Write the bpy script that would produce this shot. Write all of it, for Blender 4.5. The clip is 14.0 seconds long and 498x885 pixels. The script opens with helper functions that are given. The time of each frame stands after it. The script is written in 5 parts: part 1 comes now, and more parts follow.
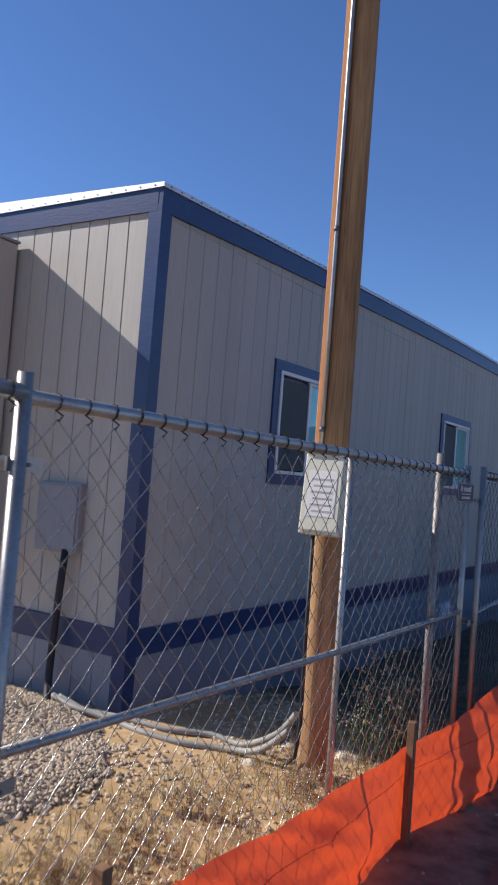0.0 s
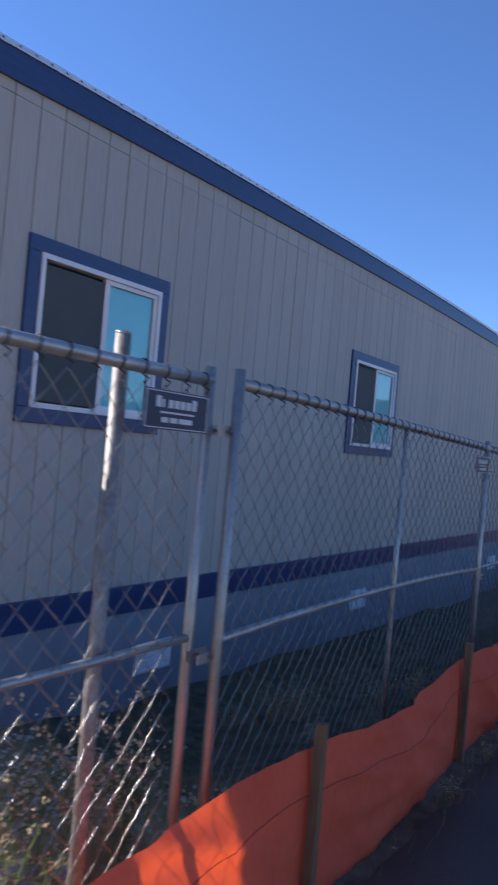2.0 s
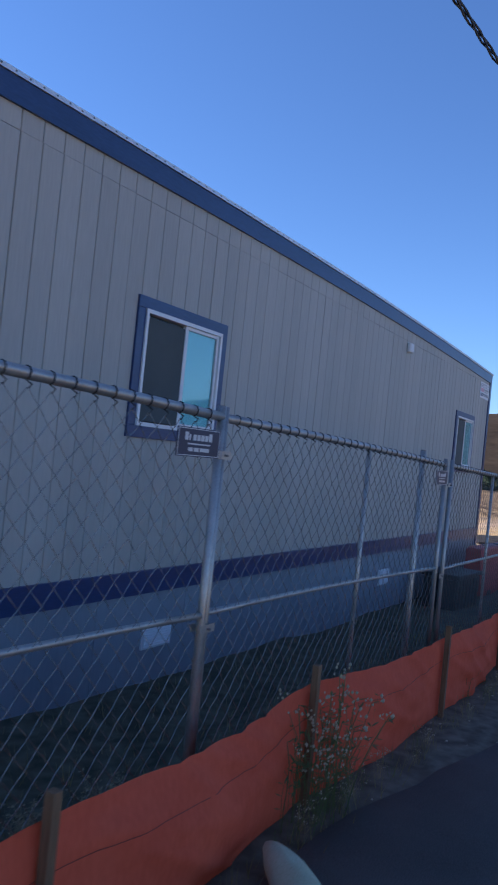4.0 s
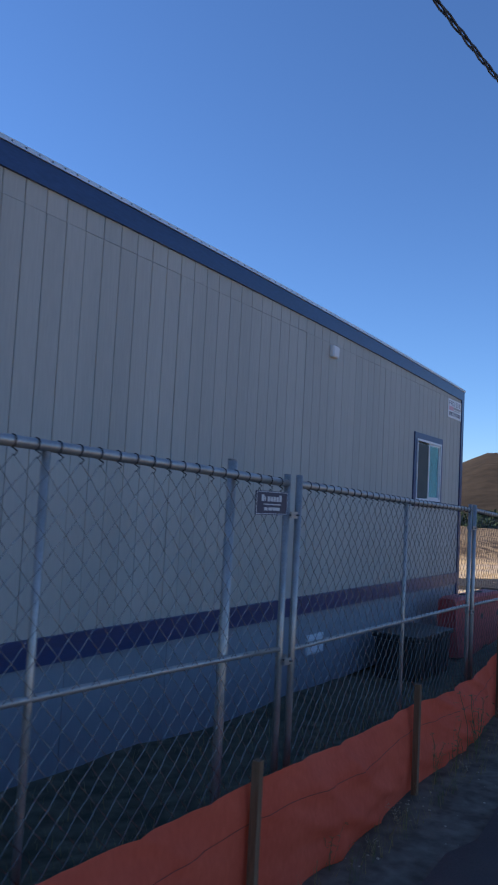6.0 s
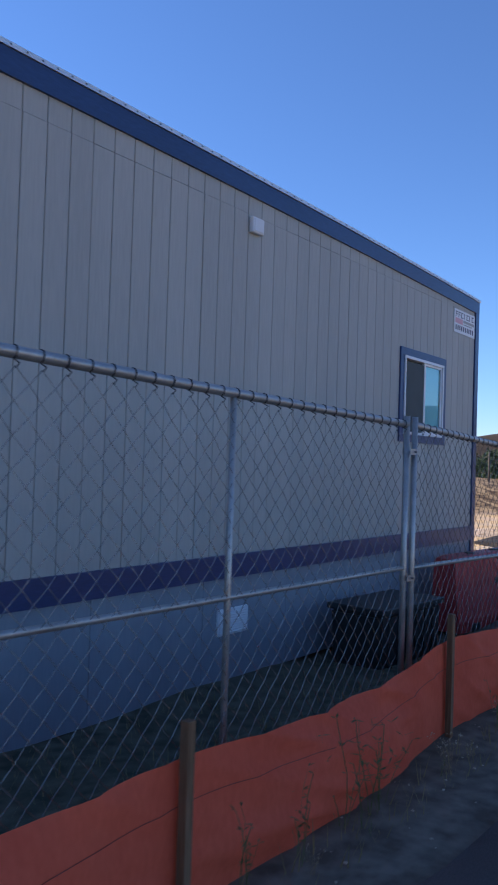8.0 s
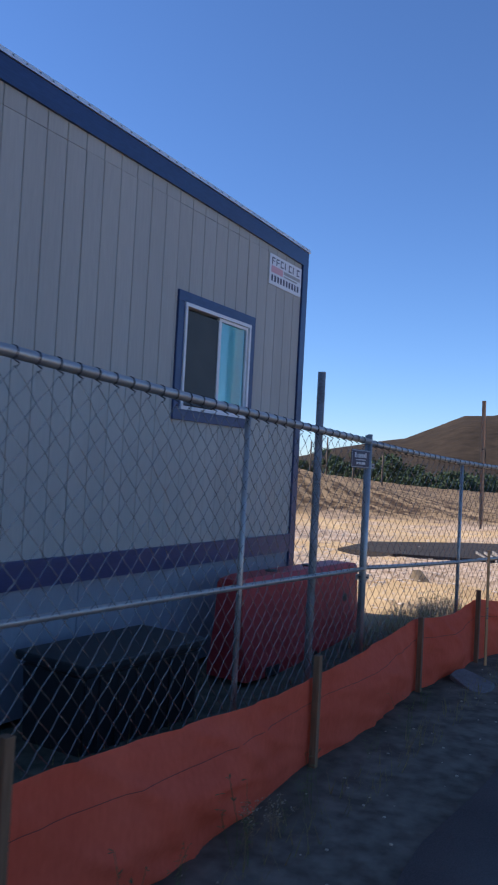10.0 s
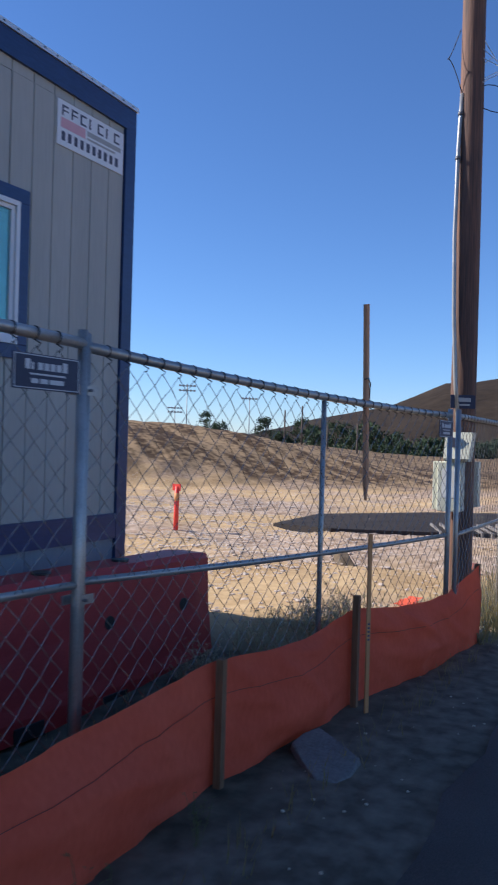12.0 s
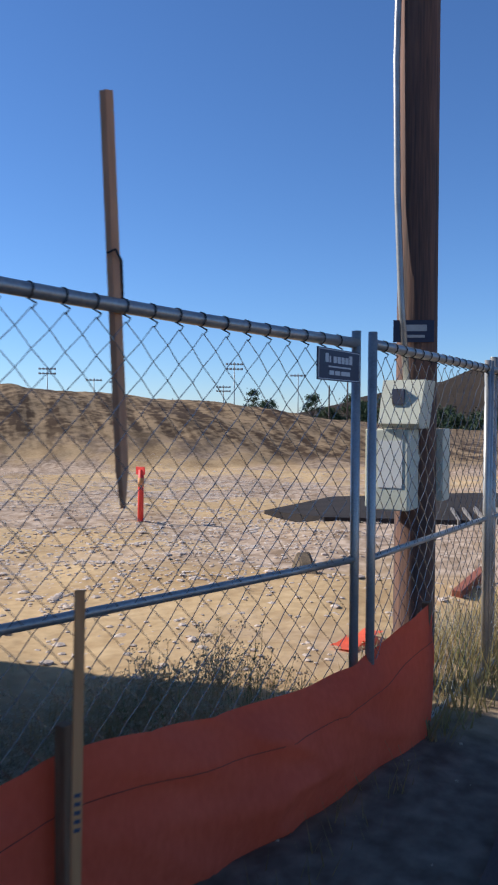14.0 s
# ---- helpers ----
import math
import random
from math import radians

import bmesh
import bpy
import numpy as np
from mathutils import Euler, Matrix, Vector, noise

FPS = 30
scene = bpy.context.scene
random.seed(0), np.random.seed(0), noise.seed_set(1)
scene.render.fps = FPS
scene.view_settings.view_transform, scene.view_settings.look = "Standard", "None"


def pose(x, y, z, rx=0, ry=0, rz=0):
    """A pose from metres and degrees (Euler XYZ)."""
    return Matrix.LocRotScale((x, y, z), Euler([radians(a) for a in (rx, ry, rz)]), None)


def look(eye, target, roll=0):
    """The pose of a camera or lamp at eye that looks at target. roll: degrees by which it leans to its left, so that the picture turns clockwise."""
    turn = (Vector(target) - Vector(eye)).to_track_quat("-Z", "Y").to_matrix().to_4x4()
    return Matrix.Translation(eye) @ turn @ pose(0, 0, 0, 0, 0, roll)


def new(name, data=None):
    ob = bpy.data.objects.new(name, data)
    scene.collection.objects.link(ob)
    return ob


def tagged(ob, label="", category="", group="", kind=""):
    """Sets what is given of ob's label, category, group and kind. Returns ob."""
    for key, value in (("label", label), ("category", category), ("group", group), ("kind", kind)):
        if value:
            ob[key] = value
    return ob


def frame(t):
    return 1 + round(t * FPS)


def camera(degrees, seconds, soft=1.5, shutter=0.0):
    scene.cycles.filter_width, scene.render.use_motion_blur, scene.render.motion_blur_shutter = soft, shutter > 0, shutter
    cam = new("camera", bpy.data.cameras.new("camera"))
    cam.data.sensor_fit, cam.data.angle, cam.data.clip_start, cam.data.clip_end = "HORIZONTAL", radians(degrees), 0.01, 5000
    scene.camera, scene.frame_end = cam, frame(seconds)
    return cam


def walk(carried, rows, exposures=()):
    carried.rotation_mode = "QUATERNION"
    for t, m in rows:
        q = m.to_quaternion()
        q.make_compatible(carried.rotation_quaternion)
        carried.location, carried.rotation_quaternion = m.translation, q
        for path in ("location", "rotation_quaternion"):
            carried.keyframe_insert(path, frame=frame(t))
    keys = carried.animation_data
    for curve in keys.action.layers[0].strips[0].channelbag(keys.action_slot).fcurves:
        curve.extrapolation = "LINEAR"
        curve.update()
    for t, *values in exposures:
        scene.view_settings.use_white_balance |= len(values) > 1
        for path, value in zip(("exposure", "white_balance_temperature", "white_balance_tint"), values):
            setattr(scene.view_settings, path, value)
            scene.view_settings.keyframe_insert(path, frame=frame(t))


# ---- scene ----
cam = camera(35.0, 14.0, soft=2.0, shutter=0.25)
PATH = [
    (0, (0.293, 1.251, 1.896), (1.979, 2.324, 1.980), 4.4),
    (0.5, (1.023, 1.369, 1.846), (2.669, 2.497, 1.992), 2.9),
    (1, (1.768, 1.295, 1.860), (3.379, 2.472, 2.003), 3.4),
    (1.5, (2.443, 1.265, 1.808), (4.071, 2.422, 1.913), 3.5),
    (2, (3.140, 1.199, 1.797), (4.831, 2.267, 1.813), 5.0),
    (2.5, (3.929, 1.174, 1.786), (5.670, 2.159, 1.774), 5.8),
    (2.7, (4.211, 1.137, 1.783), (5.963, 2.101, 1.765), 5.5),
    (5, (7.471, 0.858, 1.827), (9.180, 1.888, 1.947), 4.7),
    (5.5, (8.231, 0.808, 1.788), (9.934, 1.842, 1.967), 3.3),
    (6, (8.934, 0.764, 1.759), (10.632, 1.811, 1.911), 3.0),
    (6.5, (9.678, 0.702, 1.705), (11.343, 1.806, 1.795), 2.5),
    (7, (10.420, 0.698, 1.635), (12.031, 1.881, 1.704), 0.1),
    (7.5, (11.173, 0.684, 1.544), (12.783, 1.870, 1.596), 0.7),
    (8, (11.896, 0.732, 1.533), (13.497, 1.928, 1.584), 1.8),
    (8.5, (12.654, 0.746, 1.548), (14.251, 1.947, 1.635), 1.5),
    (9, (13.420, 0.839, 1.505), (15.055, 1.985, 1.632), 2.3),
    (9.2, (13.716, 0.865, 1.492), (15.413, 1.915, 1.626), 3.3),
    (11.5, (17.028, 0.935, 1.383), (18.765, 1.926, 1.389), 2.8),
    (12, (17.817, 0.991, 1.341), (19.569, 1.956, 1.336), 1.6),
    (12.5, (18.553, 1.001, 1.293), (20.337, 1.904, 1.249), 1.0),
    (13, (19.264, 1.057, 1.275), (21.007, 2.038, 1.245), 1.0),
    (13.5, (19.991, 1.089, 1.254), (21.695, 2.133, 1.175), 0.9),
    (14, (20.724, 1.127, 1.258), (22.404, 2.210, 1.197), 0.3),
]
EXPOSURES = [(0, 0.1, 5650, 18), (0.5, 0.08, 5600, 17), (1.5, 0.38, 5550, 18), (2.5, 0.72, 5450, 19), (5, 0.5, 5500, 15), (6, 0.42, 5500, 14), (7.0, 0.55, 5550, 16), (8, 0.64, 5550, 17), (8.5, 0.66, 5500, 17), (9.0, 0.46, 5500, 17), (9.2, 0.45, 5550, 17), (11.5, 0.54, 5550, 17), (12.0, 0.32, 5400, 16), (12.5, 0.32, 5400, 15), (14, 0.13, 5400, 13)]
walk(cam, [(t, look(eye, target, roll)) for t, eye, target, roll in PATH], EXPOSURES)

# ---- light ----
SUN = Vector((-0.30, 1.0, 0.69)).normalized()
world = bpy.data.worlds.new("sky")
scene.world = world
world.use_nodes = True
wn = world.node_tree
sky = wn.nodes.new("ShaderNodeTexSky")
sky.sky_type = "NISHITA"
sky.sun_disc = False
sky.sun_elevation = math.asin(SUN.z)
sky.sun_rotation = math.atan2(SUN.x, SUN.y)
sky.altitude = 600
sky.air_density, sky.dust_density, sky.ozone_density = 1.0, 0.0, 6.0
wn.links.new(sky.outputs[0], wn.nodes["Background"].inputs[0])
wn.nodes["Background"].inputs[1].default_value = 0.105
sun = new("sun", bpy.data.lights.new("sun", "SUN"))
sun.data.energy, sun.data.angle, sun.data.color = 6.2, radians(0.53), (1.0, 0.87, 0.66)
sun.matrix_world = look(SUN * 50, (0, 0, 0))


# ---- materials ----
def mat(name, a, b, rough=0.7, metal=0.0, scale=8.0, fine=90.0, bump=0.15, stretch=(1, 1, 1), mix=0.5, spec=0.4, dist=0.01, vary=0.0):
    """Two colours mixed by a coarse and a fine noise in metres, with relief; vary: a change of value from object to object."""
    m = bpy.data.materials.new(name)
    m.use_nodes = True
    n, l = m.node_tree.nodes, m.node_tree.links
    bs = n["Principled BSDF"]
    geo = n.new("ShaderNodeNewGeometry")
    mp = n.new("ShaderNodeMapping")
    mp.inputs["Scale"].default_value = stretch
    l.new(geo.outputs["Position"], mp.inputs[0])
    n1, n2 = n.new("ShaderNodeTexNoise"), n.new("ShaderNodeTexNoise")
    n1.inputs["Scale"].default_value, n2.inputs["Scale"].default_value = scale, fine
    n1.inputs["Detail"].default_value, n2.inputs["Detail"].default_value = 5, 4
    for t in (n1, n2):
        l.new(mp.outputs[0], t.inputs[0])
    add = n.new("ShaderNodeMix")
    add.inputs[0].default_value = mix
    l.new(n1.outputs[0], add.inputs[2])
    l.new(n2.outputs[0], add.inputs[3])
    ramp = n.new("ShaderNodeValToRGB")
    ramp.color_ramp.elements[0].position, ramp.color_ramp.elements[1].position = 0.33, 0.67
    ramp.color_ramp.elements[0].color, ramp.color_ramp.elements[1].color = (*a, 1), (*b, 1)
    l.new(add.outputs[0], ramp.inputs[0])
    col = ramp.outputs[0]
    if vary:
        inf, mr, hsv = n.new("ShaderNodeObjectInfo"), n.new("ShaderNodeMapRange"), n.new("ShaderNodeHueSaturation")
        mr.inputs[3].default_value, mr.inputs[4].default_value = 1 - vary, 1 + vary
        l.new(inf.outputs["Random"], mr.inputs[0])
        l.new(mr.outputs[0], hsv.inputs["Value"])
        l.new(col, hsv.inputs["Color"])
        col = hsv.outputs[0]
    l.new(col, bs.inputs["Base Color"])
    bs.inputs["Roughness"].default_value = rough
    bs.inputs["Metallic"].default_value = metal
    bs.inputs["Specular IOR Level"].default_value = spec
    if bump:
        bp = n.new("ShaderNodeBump")
        bp.inputs["Strength"].default_value, bp.inputs["Distance"].default_value = bump, dist
        l.new(add.outputs[0], bp.inputs["Height"])
        l.new(bp.outputs[0], bs.inputs["Normal"])
    return m


M_SIDING = mat("siding_paint", (0.365, 0.36, 0.325), (0.455, 0.445, 0.40), 0.55, scale=1.5, fine=60, bump=0.25, stretch=(1, 1, 0.08), mix=0.45, dist=0.004, vary=0.035)
M_SKIRT = mat("skirt_paint", (0.215, 0.235, 0.27), (0.28, 0.30, 0.33), 0.65, scale=1.2, fine=50, bump=0.2, stretch=(1, 1, 0.1), mix=0.45, dist=0.004, vary=0.03)
M_NAVY = mat("navy_paint", (0.016, 0.034, 0.105), (0.03, 0.058, 0.165), 0.33, scale=3, fine=70, bump=0.4, stretch=(0.2, 0.2, 1), mix=0.5, spec=0.5, dist=0.004)
M_CORE = mat("wall_core", (0.05, 0.05, 0.055), (0.07, 0.07, 0.075), 0.9, bump=0)
M_ROOF = mat("roof_metal", (0.55, 0.56, 0.57), (0.72, 0.73, 0.74), 0.45, 0.6, scale=4, fine=60, bump=0.05)
M_SCREW = mat("screw_metal", (0.10, 0.10, 0.11), (0.16, 0.16, 0.17), 0.5, 0.5, bump=0)
M_VINYL = mat("white_vinyl", (0.70, 0.71, 0.72), (0.80, 0.80, 0.80), 0.4, scale=5, fine=80, bump=0.03)
# blue-green of the sky's reflection in the pane, put into the blind's colour
M_BLIND = mat("sky_tinted_blind", (0.42, 0.74, 0.76), (0.5, 0.82, 0.84), 0.6, scale=2, fine=30, bump=0.03)
M_DARKIN = mat("dark_room", (0.02, 0.022, 0.024), (0.035, 0.036, 0.038), 0.9, bump=0)
M_SCREEN = mat("insect_screen", (0.055, 0.068, 0.068), (0.085, 0.10, 0.10), 0.7, scale=3, fine=200, bump=0.05)
M_GALV = mat("galvanised_steel", (0.29, 0.28, 0.262), (0.47, 0.455, 0.43), 0.36, 0.55, scale=9, fine=120, bump=0.08, dist=0.002, vary=0.08)
M_WIRE = mat("galvanised_wire", (0.23, 0.222, 0.205), (0.37, 0.36, 0.335), 0.22, 0.75, scale=12, fine=80, bump=0)
M_RUST = mat("rusty_post", (0.16, 0.13, 0.11), (0.36, 0.36, 0.36), 0.6, 0.5, scale=6, fine=70, bump=0.15, dist=0.002)
M_CABLE = mat("black_cable", (0.015, 0.015, 0.017), (0.03, 0.03, 0.033), 0.6, bump=0.05)
M_HOSE = mat("grey_hose", (0.22, 0.22, 0.20), (0.34, 0.34, 0.31), 0.6, scale=7, fine=80, bump=0.1)
M_ORANGE = mat("orange_cloth", (0.74, 0.122, 0.066), (0.93, 0.182, 0.10), 0.85, scale=2.5, fine=45, bump=0.35, stretch=(1, 1, 0.5), mix=0.4, spec=0.15, dist=0.006)
M_SEAM = mat("dark_thread", (0.20, 0.045, 0.03), (0.28, 0.065, 0.045), 0.9, bump=0)
M_STAKE = mat("weathered_stake", (0.12, 0.06, 0.028), (0.28, 0.155, 0.08), 0.85, scale=14, fine=90, bump=0.4, stretch=(1, 1, 0.08), dist=0.004, vary=0.12)
M_GREYWOOD = mat("grey_stake_wood", (0.55, 0.26, 0.13), (0.76, 0.41, 0.23), 0.85, scale=14, fine=90, bump=0.3, stretch=(1, 1, 0.08), dist=0.003)
M_LATH = mat("pale_lath", (0.50, 0.215, 0.075), (0.69, 0.335, 0.135), 0.8, scale=14, fine=90, bump=0.3, stretch=(1, 1, 0.08), dist=0.003, vary=0.1)
M_POLE = mat("pole_wood", (0.20, 0.11, 0.05), (0.49, 0.29, 0.125), 0.8, scale=18, fine=80, bump=0.6, stretch=(1, 1, 0.06), dist=0.008)
M_POLEOLD = mat("old_pole_wood", (0.05, 0.038, 0.036), (0.22, 0.112, 0.072), 0.8, scale=14, fine=70, bump=0.7, stretch=(1, 1, 0.05), dist=0.01)
M_BOX = mat("beige_box_paint", (0.60, 0.60, 0.47), (0.74, 0.73, 0.59), 0.5, scale=5, fine=90, bump=0.08)
M_LABEL = mat("paper_label", (0.74, 0.73, 0.67), (0.82, 0.80, 0.75), 0.6, scale=8, fine=60, bump=0.02)
M_INK = mat("faded_ink", (0.35, 0.35, 0.34), (0.45, 0.45, 0.44), 0.7, bump=0)
M_SIGN = mat("navy_sign", (0.012, 0.018, 0.05), (0.02, 0.028, 0.07), 0.4, scale=5, fine=60, bump=0.02)
M_PRINT = mat("pale_print", (0.55, 0.56, 0.57), (0.66, 0.67, 0.68), 0.5, bump=0)
M_WHITE = mat("white_print", (0.72, 0.74, 0.76), (0.80, 0.81, 0.82), 0.5, bump=0)
M_PINK = mat("faded_red_print", (0.62, 0.34, 0.38), (0.72, 0.42, 0.46), 0.5, bump=0)
M_BLACK = mat("dark_print", (0.05, 0.055, 0.09), (0.09, 0.095, 0.13), 0.5, bump=0)
M_BARRIER = mat("red_plastic", (0.34, 0.028, 0.03), (0.46, 0.05, 0.045), 0.5, scale=3, fine=70, bump=0.1)
M_BIN = mat("dark_plastic", (0.012, 0.016, 0.016), (0.03, 0.034, 0.034), 0.5, scale=4, fine=50, bump=0.08)
M_MARKER = mat("red_marker", (0.72, 0.04, 0.03), (0.85, 0.09, 0.06), 0.5, bump=0.03)
M_GRAVEL = mat("gravel_stone", (0.36, 0.285, 0.19), (0.70, 0.585, 0.42), 0.9, scale=30, fine=90, bump=0.2, spec=0.2)
M_YARD = mat("pale_gravel", (0.38, 0.30, 0.24), (0.70, 0.59, 0.49), 0.95, scale=20, fine=90, bump=0.1, spec=0.15)
M_ASPHALT = mat("asphalt", (0.085, 0.078, 0.068), (0.155, 0.143, 0.125), 0.9, scale=1.6, fine=130, bump=0.5, mix=0.5, spec=0.25, dist=0.01)
M_PLATE = mat("dark_asphalt_pad", (0.025, 0.022, 0.021), (0.055, 0.046, 0.042), 0.95, scale=1.5, fine=40, bump=0.4, spec=0.1)
# brown of the yard block, darkened all over for its shaded side
M_SHADEBLOCK = mat("shade_brown_block", (0.07, 0.05, 0.032), (0.17, 0.125, 0.075), 0.95, scale=8, fine=50, bump=0.5)
M_PALEROCK = mat("pale_broken_rock", (0.42, 0.36, 0.28), (0.66, 0.58, 0.47), 0.9, scale=9, fine=70, bump=0.4)
M_CONC = mat("concrete_lump", (0.14, 0.12, 0.105), (0.25, 0.225, 0.20), 0.9, scale=6, fine=60, bump=0.4)
M_SACK = mat("sack_cloth", (0.40, 0.40, 0.25), (0.56, 0.55, 0.38), 0.9, scale=5, fine=120, bump=0.3)
M_REDWOOD = mat("red_brown_timber", (0.20, 0.06, 0.03), (0.34, 0.11, 0.06), 0.8, scale=8, fine=60, bump=0.3)
M_HILL = mat("brown_hill", (0.024, 0.019, 0.015), (0.055, 0.041, 0.03), 1.0, scale=0.02, fine=0.12, bump=0.4, spec=0.05, dist=3.0)
M_LEAF = mat("dark_leaf", (0.018, 0.035, 0.014), (0.05, 0.085, 0.03), 0.8, scale=1.5, fine=12, bump=0)
M_DRY = mat("dry_weed", (0.20, 0.15, 0.07), (0.40, 0.31, 0.17), 0.9, scale=5, fine=40, bump=0)
M_DRYGRASS = mat("mixed_grass", (0.10, 0.11, 0.04), (0.34, 0.27, 0.13), 0.9, scale=2.0, fine=30, bump=0)
M_SEED = mat("pale_seed_head", (0.50, 0.43, 0.30), (0.72, 0.64, 0.48), 0.9, scale=8, fine=40, bump=0)
M_GREEN = mat("weed_green", (0.06, 0.085, 0.035), (0.15, 0.17, 0.075), 0.9, scale=5, fine=40, bump=0)
M_SAGE = mat("sage_leaf", (0.27, 0.235, 0.15), (0.50, 0.43, 0.30), 0.9, scale=6, fine=40, bump=0)
M_BARK = mat("bark", (0.06, 0.045, 0.035), (0.12, 0.09, 0.07), 0.9, bump=0.3)
M_LAMPPOLE = mat("grey_lamp_pole", (0.2, 0.21, 0.22), (0.3, 0.31, 0.32), 0.5, 0.4, bump=0)
M_BLUE = mat("blue_canopy", (0.02, 0.10, 0.45), (0.03, 0.15, 0.55), 0.6, bump=0)


def glass(name, rough, tint):
    m = bpy.data.materials.new(name)
    m.use_nodes = True
    bs = m.node_tree.nodes["Principled BSDF"]
    bs.inputs["Base Color"].default_value = (*tint, 1)
    bs.inputs["Roughness"].default_value = rough
    bs.inputs["Transmission Weight"].default_value = 1.0
    bs.inputs["IOR"].default_value = 1.45
    return m


def let_light_through(m, share, colour):
    """Thin woven cloth: part of the light passes."""
    n, l = m.node_tree.nodes, m.node_tree.links
    tr, mx = n.new("ShaderNodeBsdfTranslucent"), n.new("ShaderNodeMixShader")
    tr.inputs[0].default_value = (*colour, 1)
    mx.inputs[0].default_value = share
    l.new(n["Principled BSDF"].outputs[0], mx.inputs[1])
    l.new(tr.outputs[0], mx.inputs[2])
    l.new(mx.outputs[0], n["Material Output"].inputs[0])


let_light_through(M_ORANGE, 0.32, (0.95, 0.12, 0.02))
let_light_through(M_DRY, 0.4, (0.52, 0.38, 0.17))
let_light_through(M_DRYGRASS, 0.4, (0.46, 0.36, 0.15))
let_light_through(M_SEED, 0.4, (0.80, 0.70, 0.48))
let_light_through(M_SAGE, 0.45, (0.50, 0.44, 0.24))
let_light_through(M_GREEN, 0.4, (0.22, 0.28, 0.09))


def ground_material():
    """Tan dirt; dark soil along the road and the trailer strip, with shade put into its colour; scraped brown earth on
    the bank.
    """
    m = mat("tan_dirt", (0.34, 0.22, 0.105), (0.60, 0.43, 0.23), 0.95, scale=0.8, fine=9, bump=0.6, mix=0.5, spec=0.1, dist=0.035)
    n, l = m.node_tree.nodes, m.node_tree.links
    bs = n["Principled BSDF"]
    tan = bs.inputs["Base Color"].links[0].from_socket
    geo = n.new("ShaderNodeNewGeometry")
    xyz = n.new("ShaderNodeSeparateXYZ")
    l.new(geo.outputs["Position"], xyz.inputs[0])
    wob = n.new("ShaderNodeTexNoise")
    wob.inputs["Scale"].default_value, wob.inputs["Detail"].default_value = 1.3, 6

    def op(kind, a, b):
        q = n.new("ShaderNodeMath")
        q.operation = kind
        for i, v in enumerate((a, b)):
            if isinstance(v, (int, float)):
                q.inputs[i].default_value = v
            else:
                l.new(v, q.inputs[i])
        return q.outputs[0]

    def ramp(v, lo, hi):
        q = n.new("ShaderNodeMapRange")
        l.new(v, q.inputs[0])
        q.inputs[1].default_value, q.inputs[2].default_value = lo, hi
        return q.outputs[0]

    def blend(f, a, b):
        q = n.new("ShaderNodeMix")
        q.data_type = "RGBA"
        l.new(f, q.inputs[0])
        for i, v in ((6, a), (7, b)):
            if isinstance(v, tuple):
                q.inputs[i].default_value = (*v, 1)
            else:
                l.new(v, q.inputs[i])
        return q.outputs[2]

    def mottled(a, b, scale):
        t, r = n.new("ShaderNodeTexNoise"), n.new("ShaderNodeValToRGB")
        t.inputs["Scale"].default_value, t.inputs["Detail"].default_value = scale, 8
        l.new(geo.outputs["Position"], t.inputs[0])
        r.color_ramp.elements[0].position, r.color_ramp.elements[1].position = 0.35, 0.68
        r.color_ramp.elements[0].color, r.color_ramp.elements[1].color = (*a, 1), (*b, 1)
        l.new(t.outputs[0], r.inputs[0])
        return r.outputs[0]

    jit = op("MULTIPLY", op("SUBTRACT", wob.outputs[0], 0.5), 1.4)
    xj, yj = op("ADD", xyz.outputs[0], jit), op("ADD", xyz.outputs[1], op("MULTIPLY", jit, 0.5))
    l.new(geo.outputs["Position"], wob.inputs[0])
    # road shoulder: dark soil, with shade painted in as far as the trailer's shadow
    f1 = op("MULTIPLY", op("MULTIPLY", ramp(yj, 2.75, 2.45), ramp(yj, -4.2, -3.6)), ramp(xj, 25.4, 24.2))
    # strip along the trailer, darkened to put the trailer's shade into the colour
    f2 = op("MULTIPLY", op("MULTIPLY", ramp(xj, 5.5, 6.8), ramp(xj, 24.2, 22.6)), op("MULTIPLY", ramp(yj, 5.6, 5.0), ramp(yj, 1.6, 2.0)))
    # scraped bank
    dx, dy = op("SUBTRACT", xyz.outputs[0], 20.0), op("SUBTRACT", xyz.outputs[1], 1.0)
    dist = op("SQRT", op("ADD", op("MULTIPLY", dx, dx), op("MULTIPLY", dy, dy)), 0.0)
    f3 = ramp(op("ADD", dist, op("MULTIPLY", jit, 3.0)), 31.0, 36.0)
    tracks = n.new("ShaderNodeTexNoise")
    across = op("SUBTRACT", op("MULTIPLY", xyz.outputs[0], 0.79), op("MULTIPLY", xyz.outputs[1], 0.62))
    along = op("ADD", op("MULTIPLY", xyz.outputs[0], 0.62), op("MULTIPLY", xyz.outputs[1], 0.79))
    lay = n.new("ShaderNodeCombineXYZ")
    l.new(op("MULTIPLY", across, 1.5), lay.inputs[0])
    l.new(op("MULTIPLY", along, 0.16), lay.inputs[1])
    l.new(lay.outputs[0], tracks.inputs[0])
    tracks.inputs["Scale"].default_value, tracks.inputs["Detail"].default_value = 0.9, 6
    clods = n.new("ShaderNodeTexNoise")
    clods.inputs["Scale"].default_value, clods.inputs["Detail"].default_value = 2.6, 5
    l.new(geo.outputs["Position"], clods.inputs[0])
    rr = n.new("ShaderNodeValToRGB")
    rr.color_ramp.elements[0].position, rr.color_ramp.elements[1].position = 0.40, 0.62
    rr.color_ramp.elements[0].color, rr.color_ramp.elements[1].color = (0.07, 0.044, 0.026, 1), (0.31, 0.215, 0.12, 1)
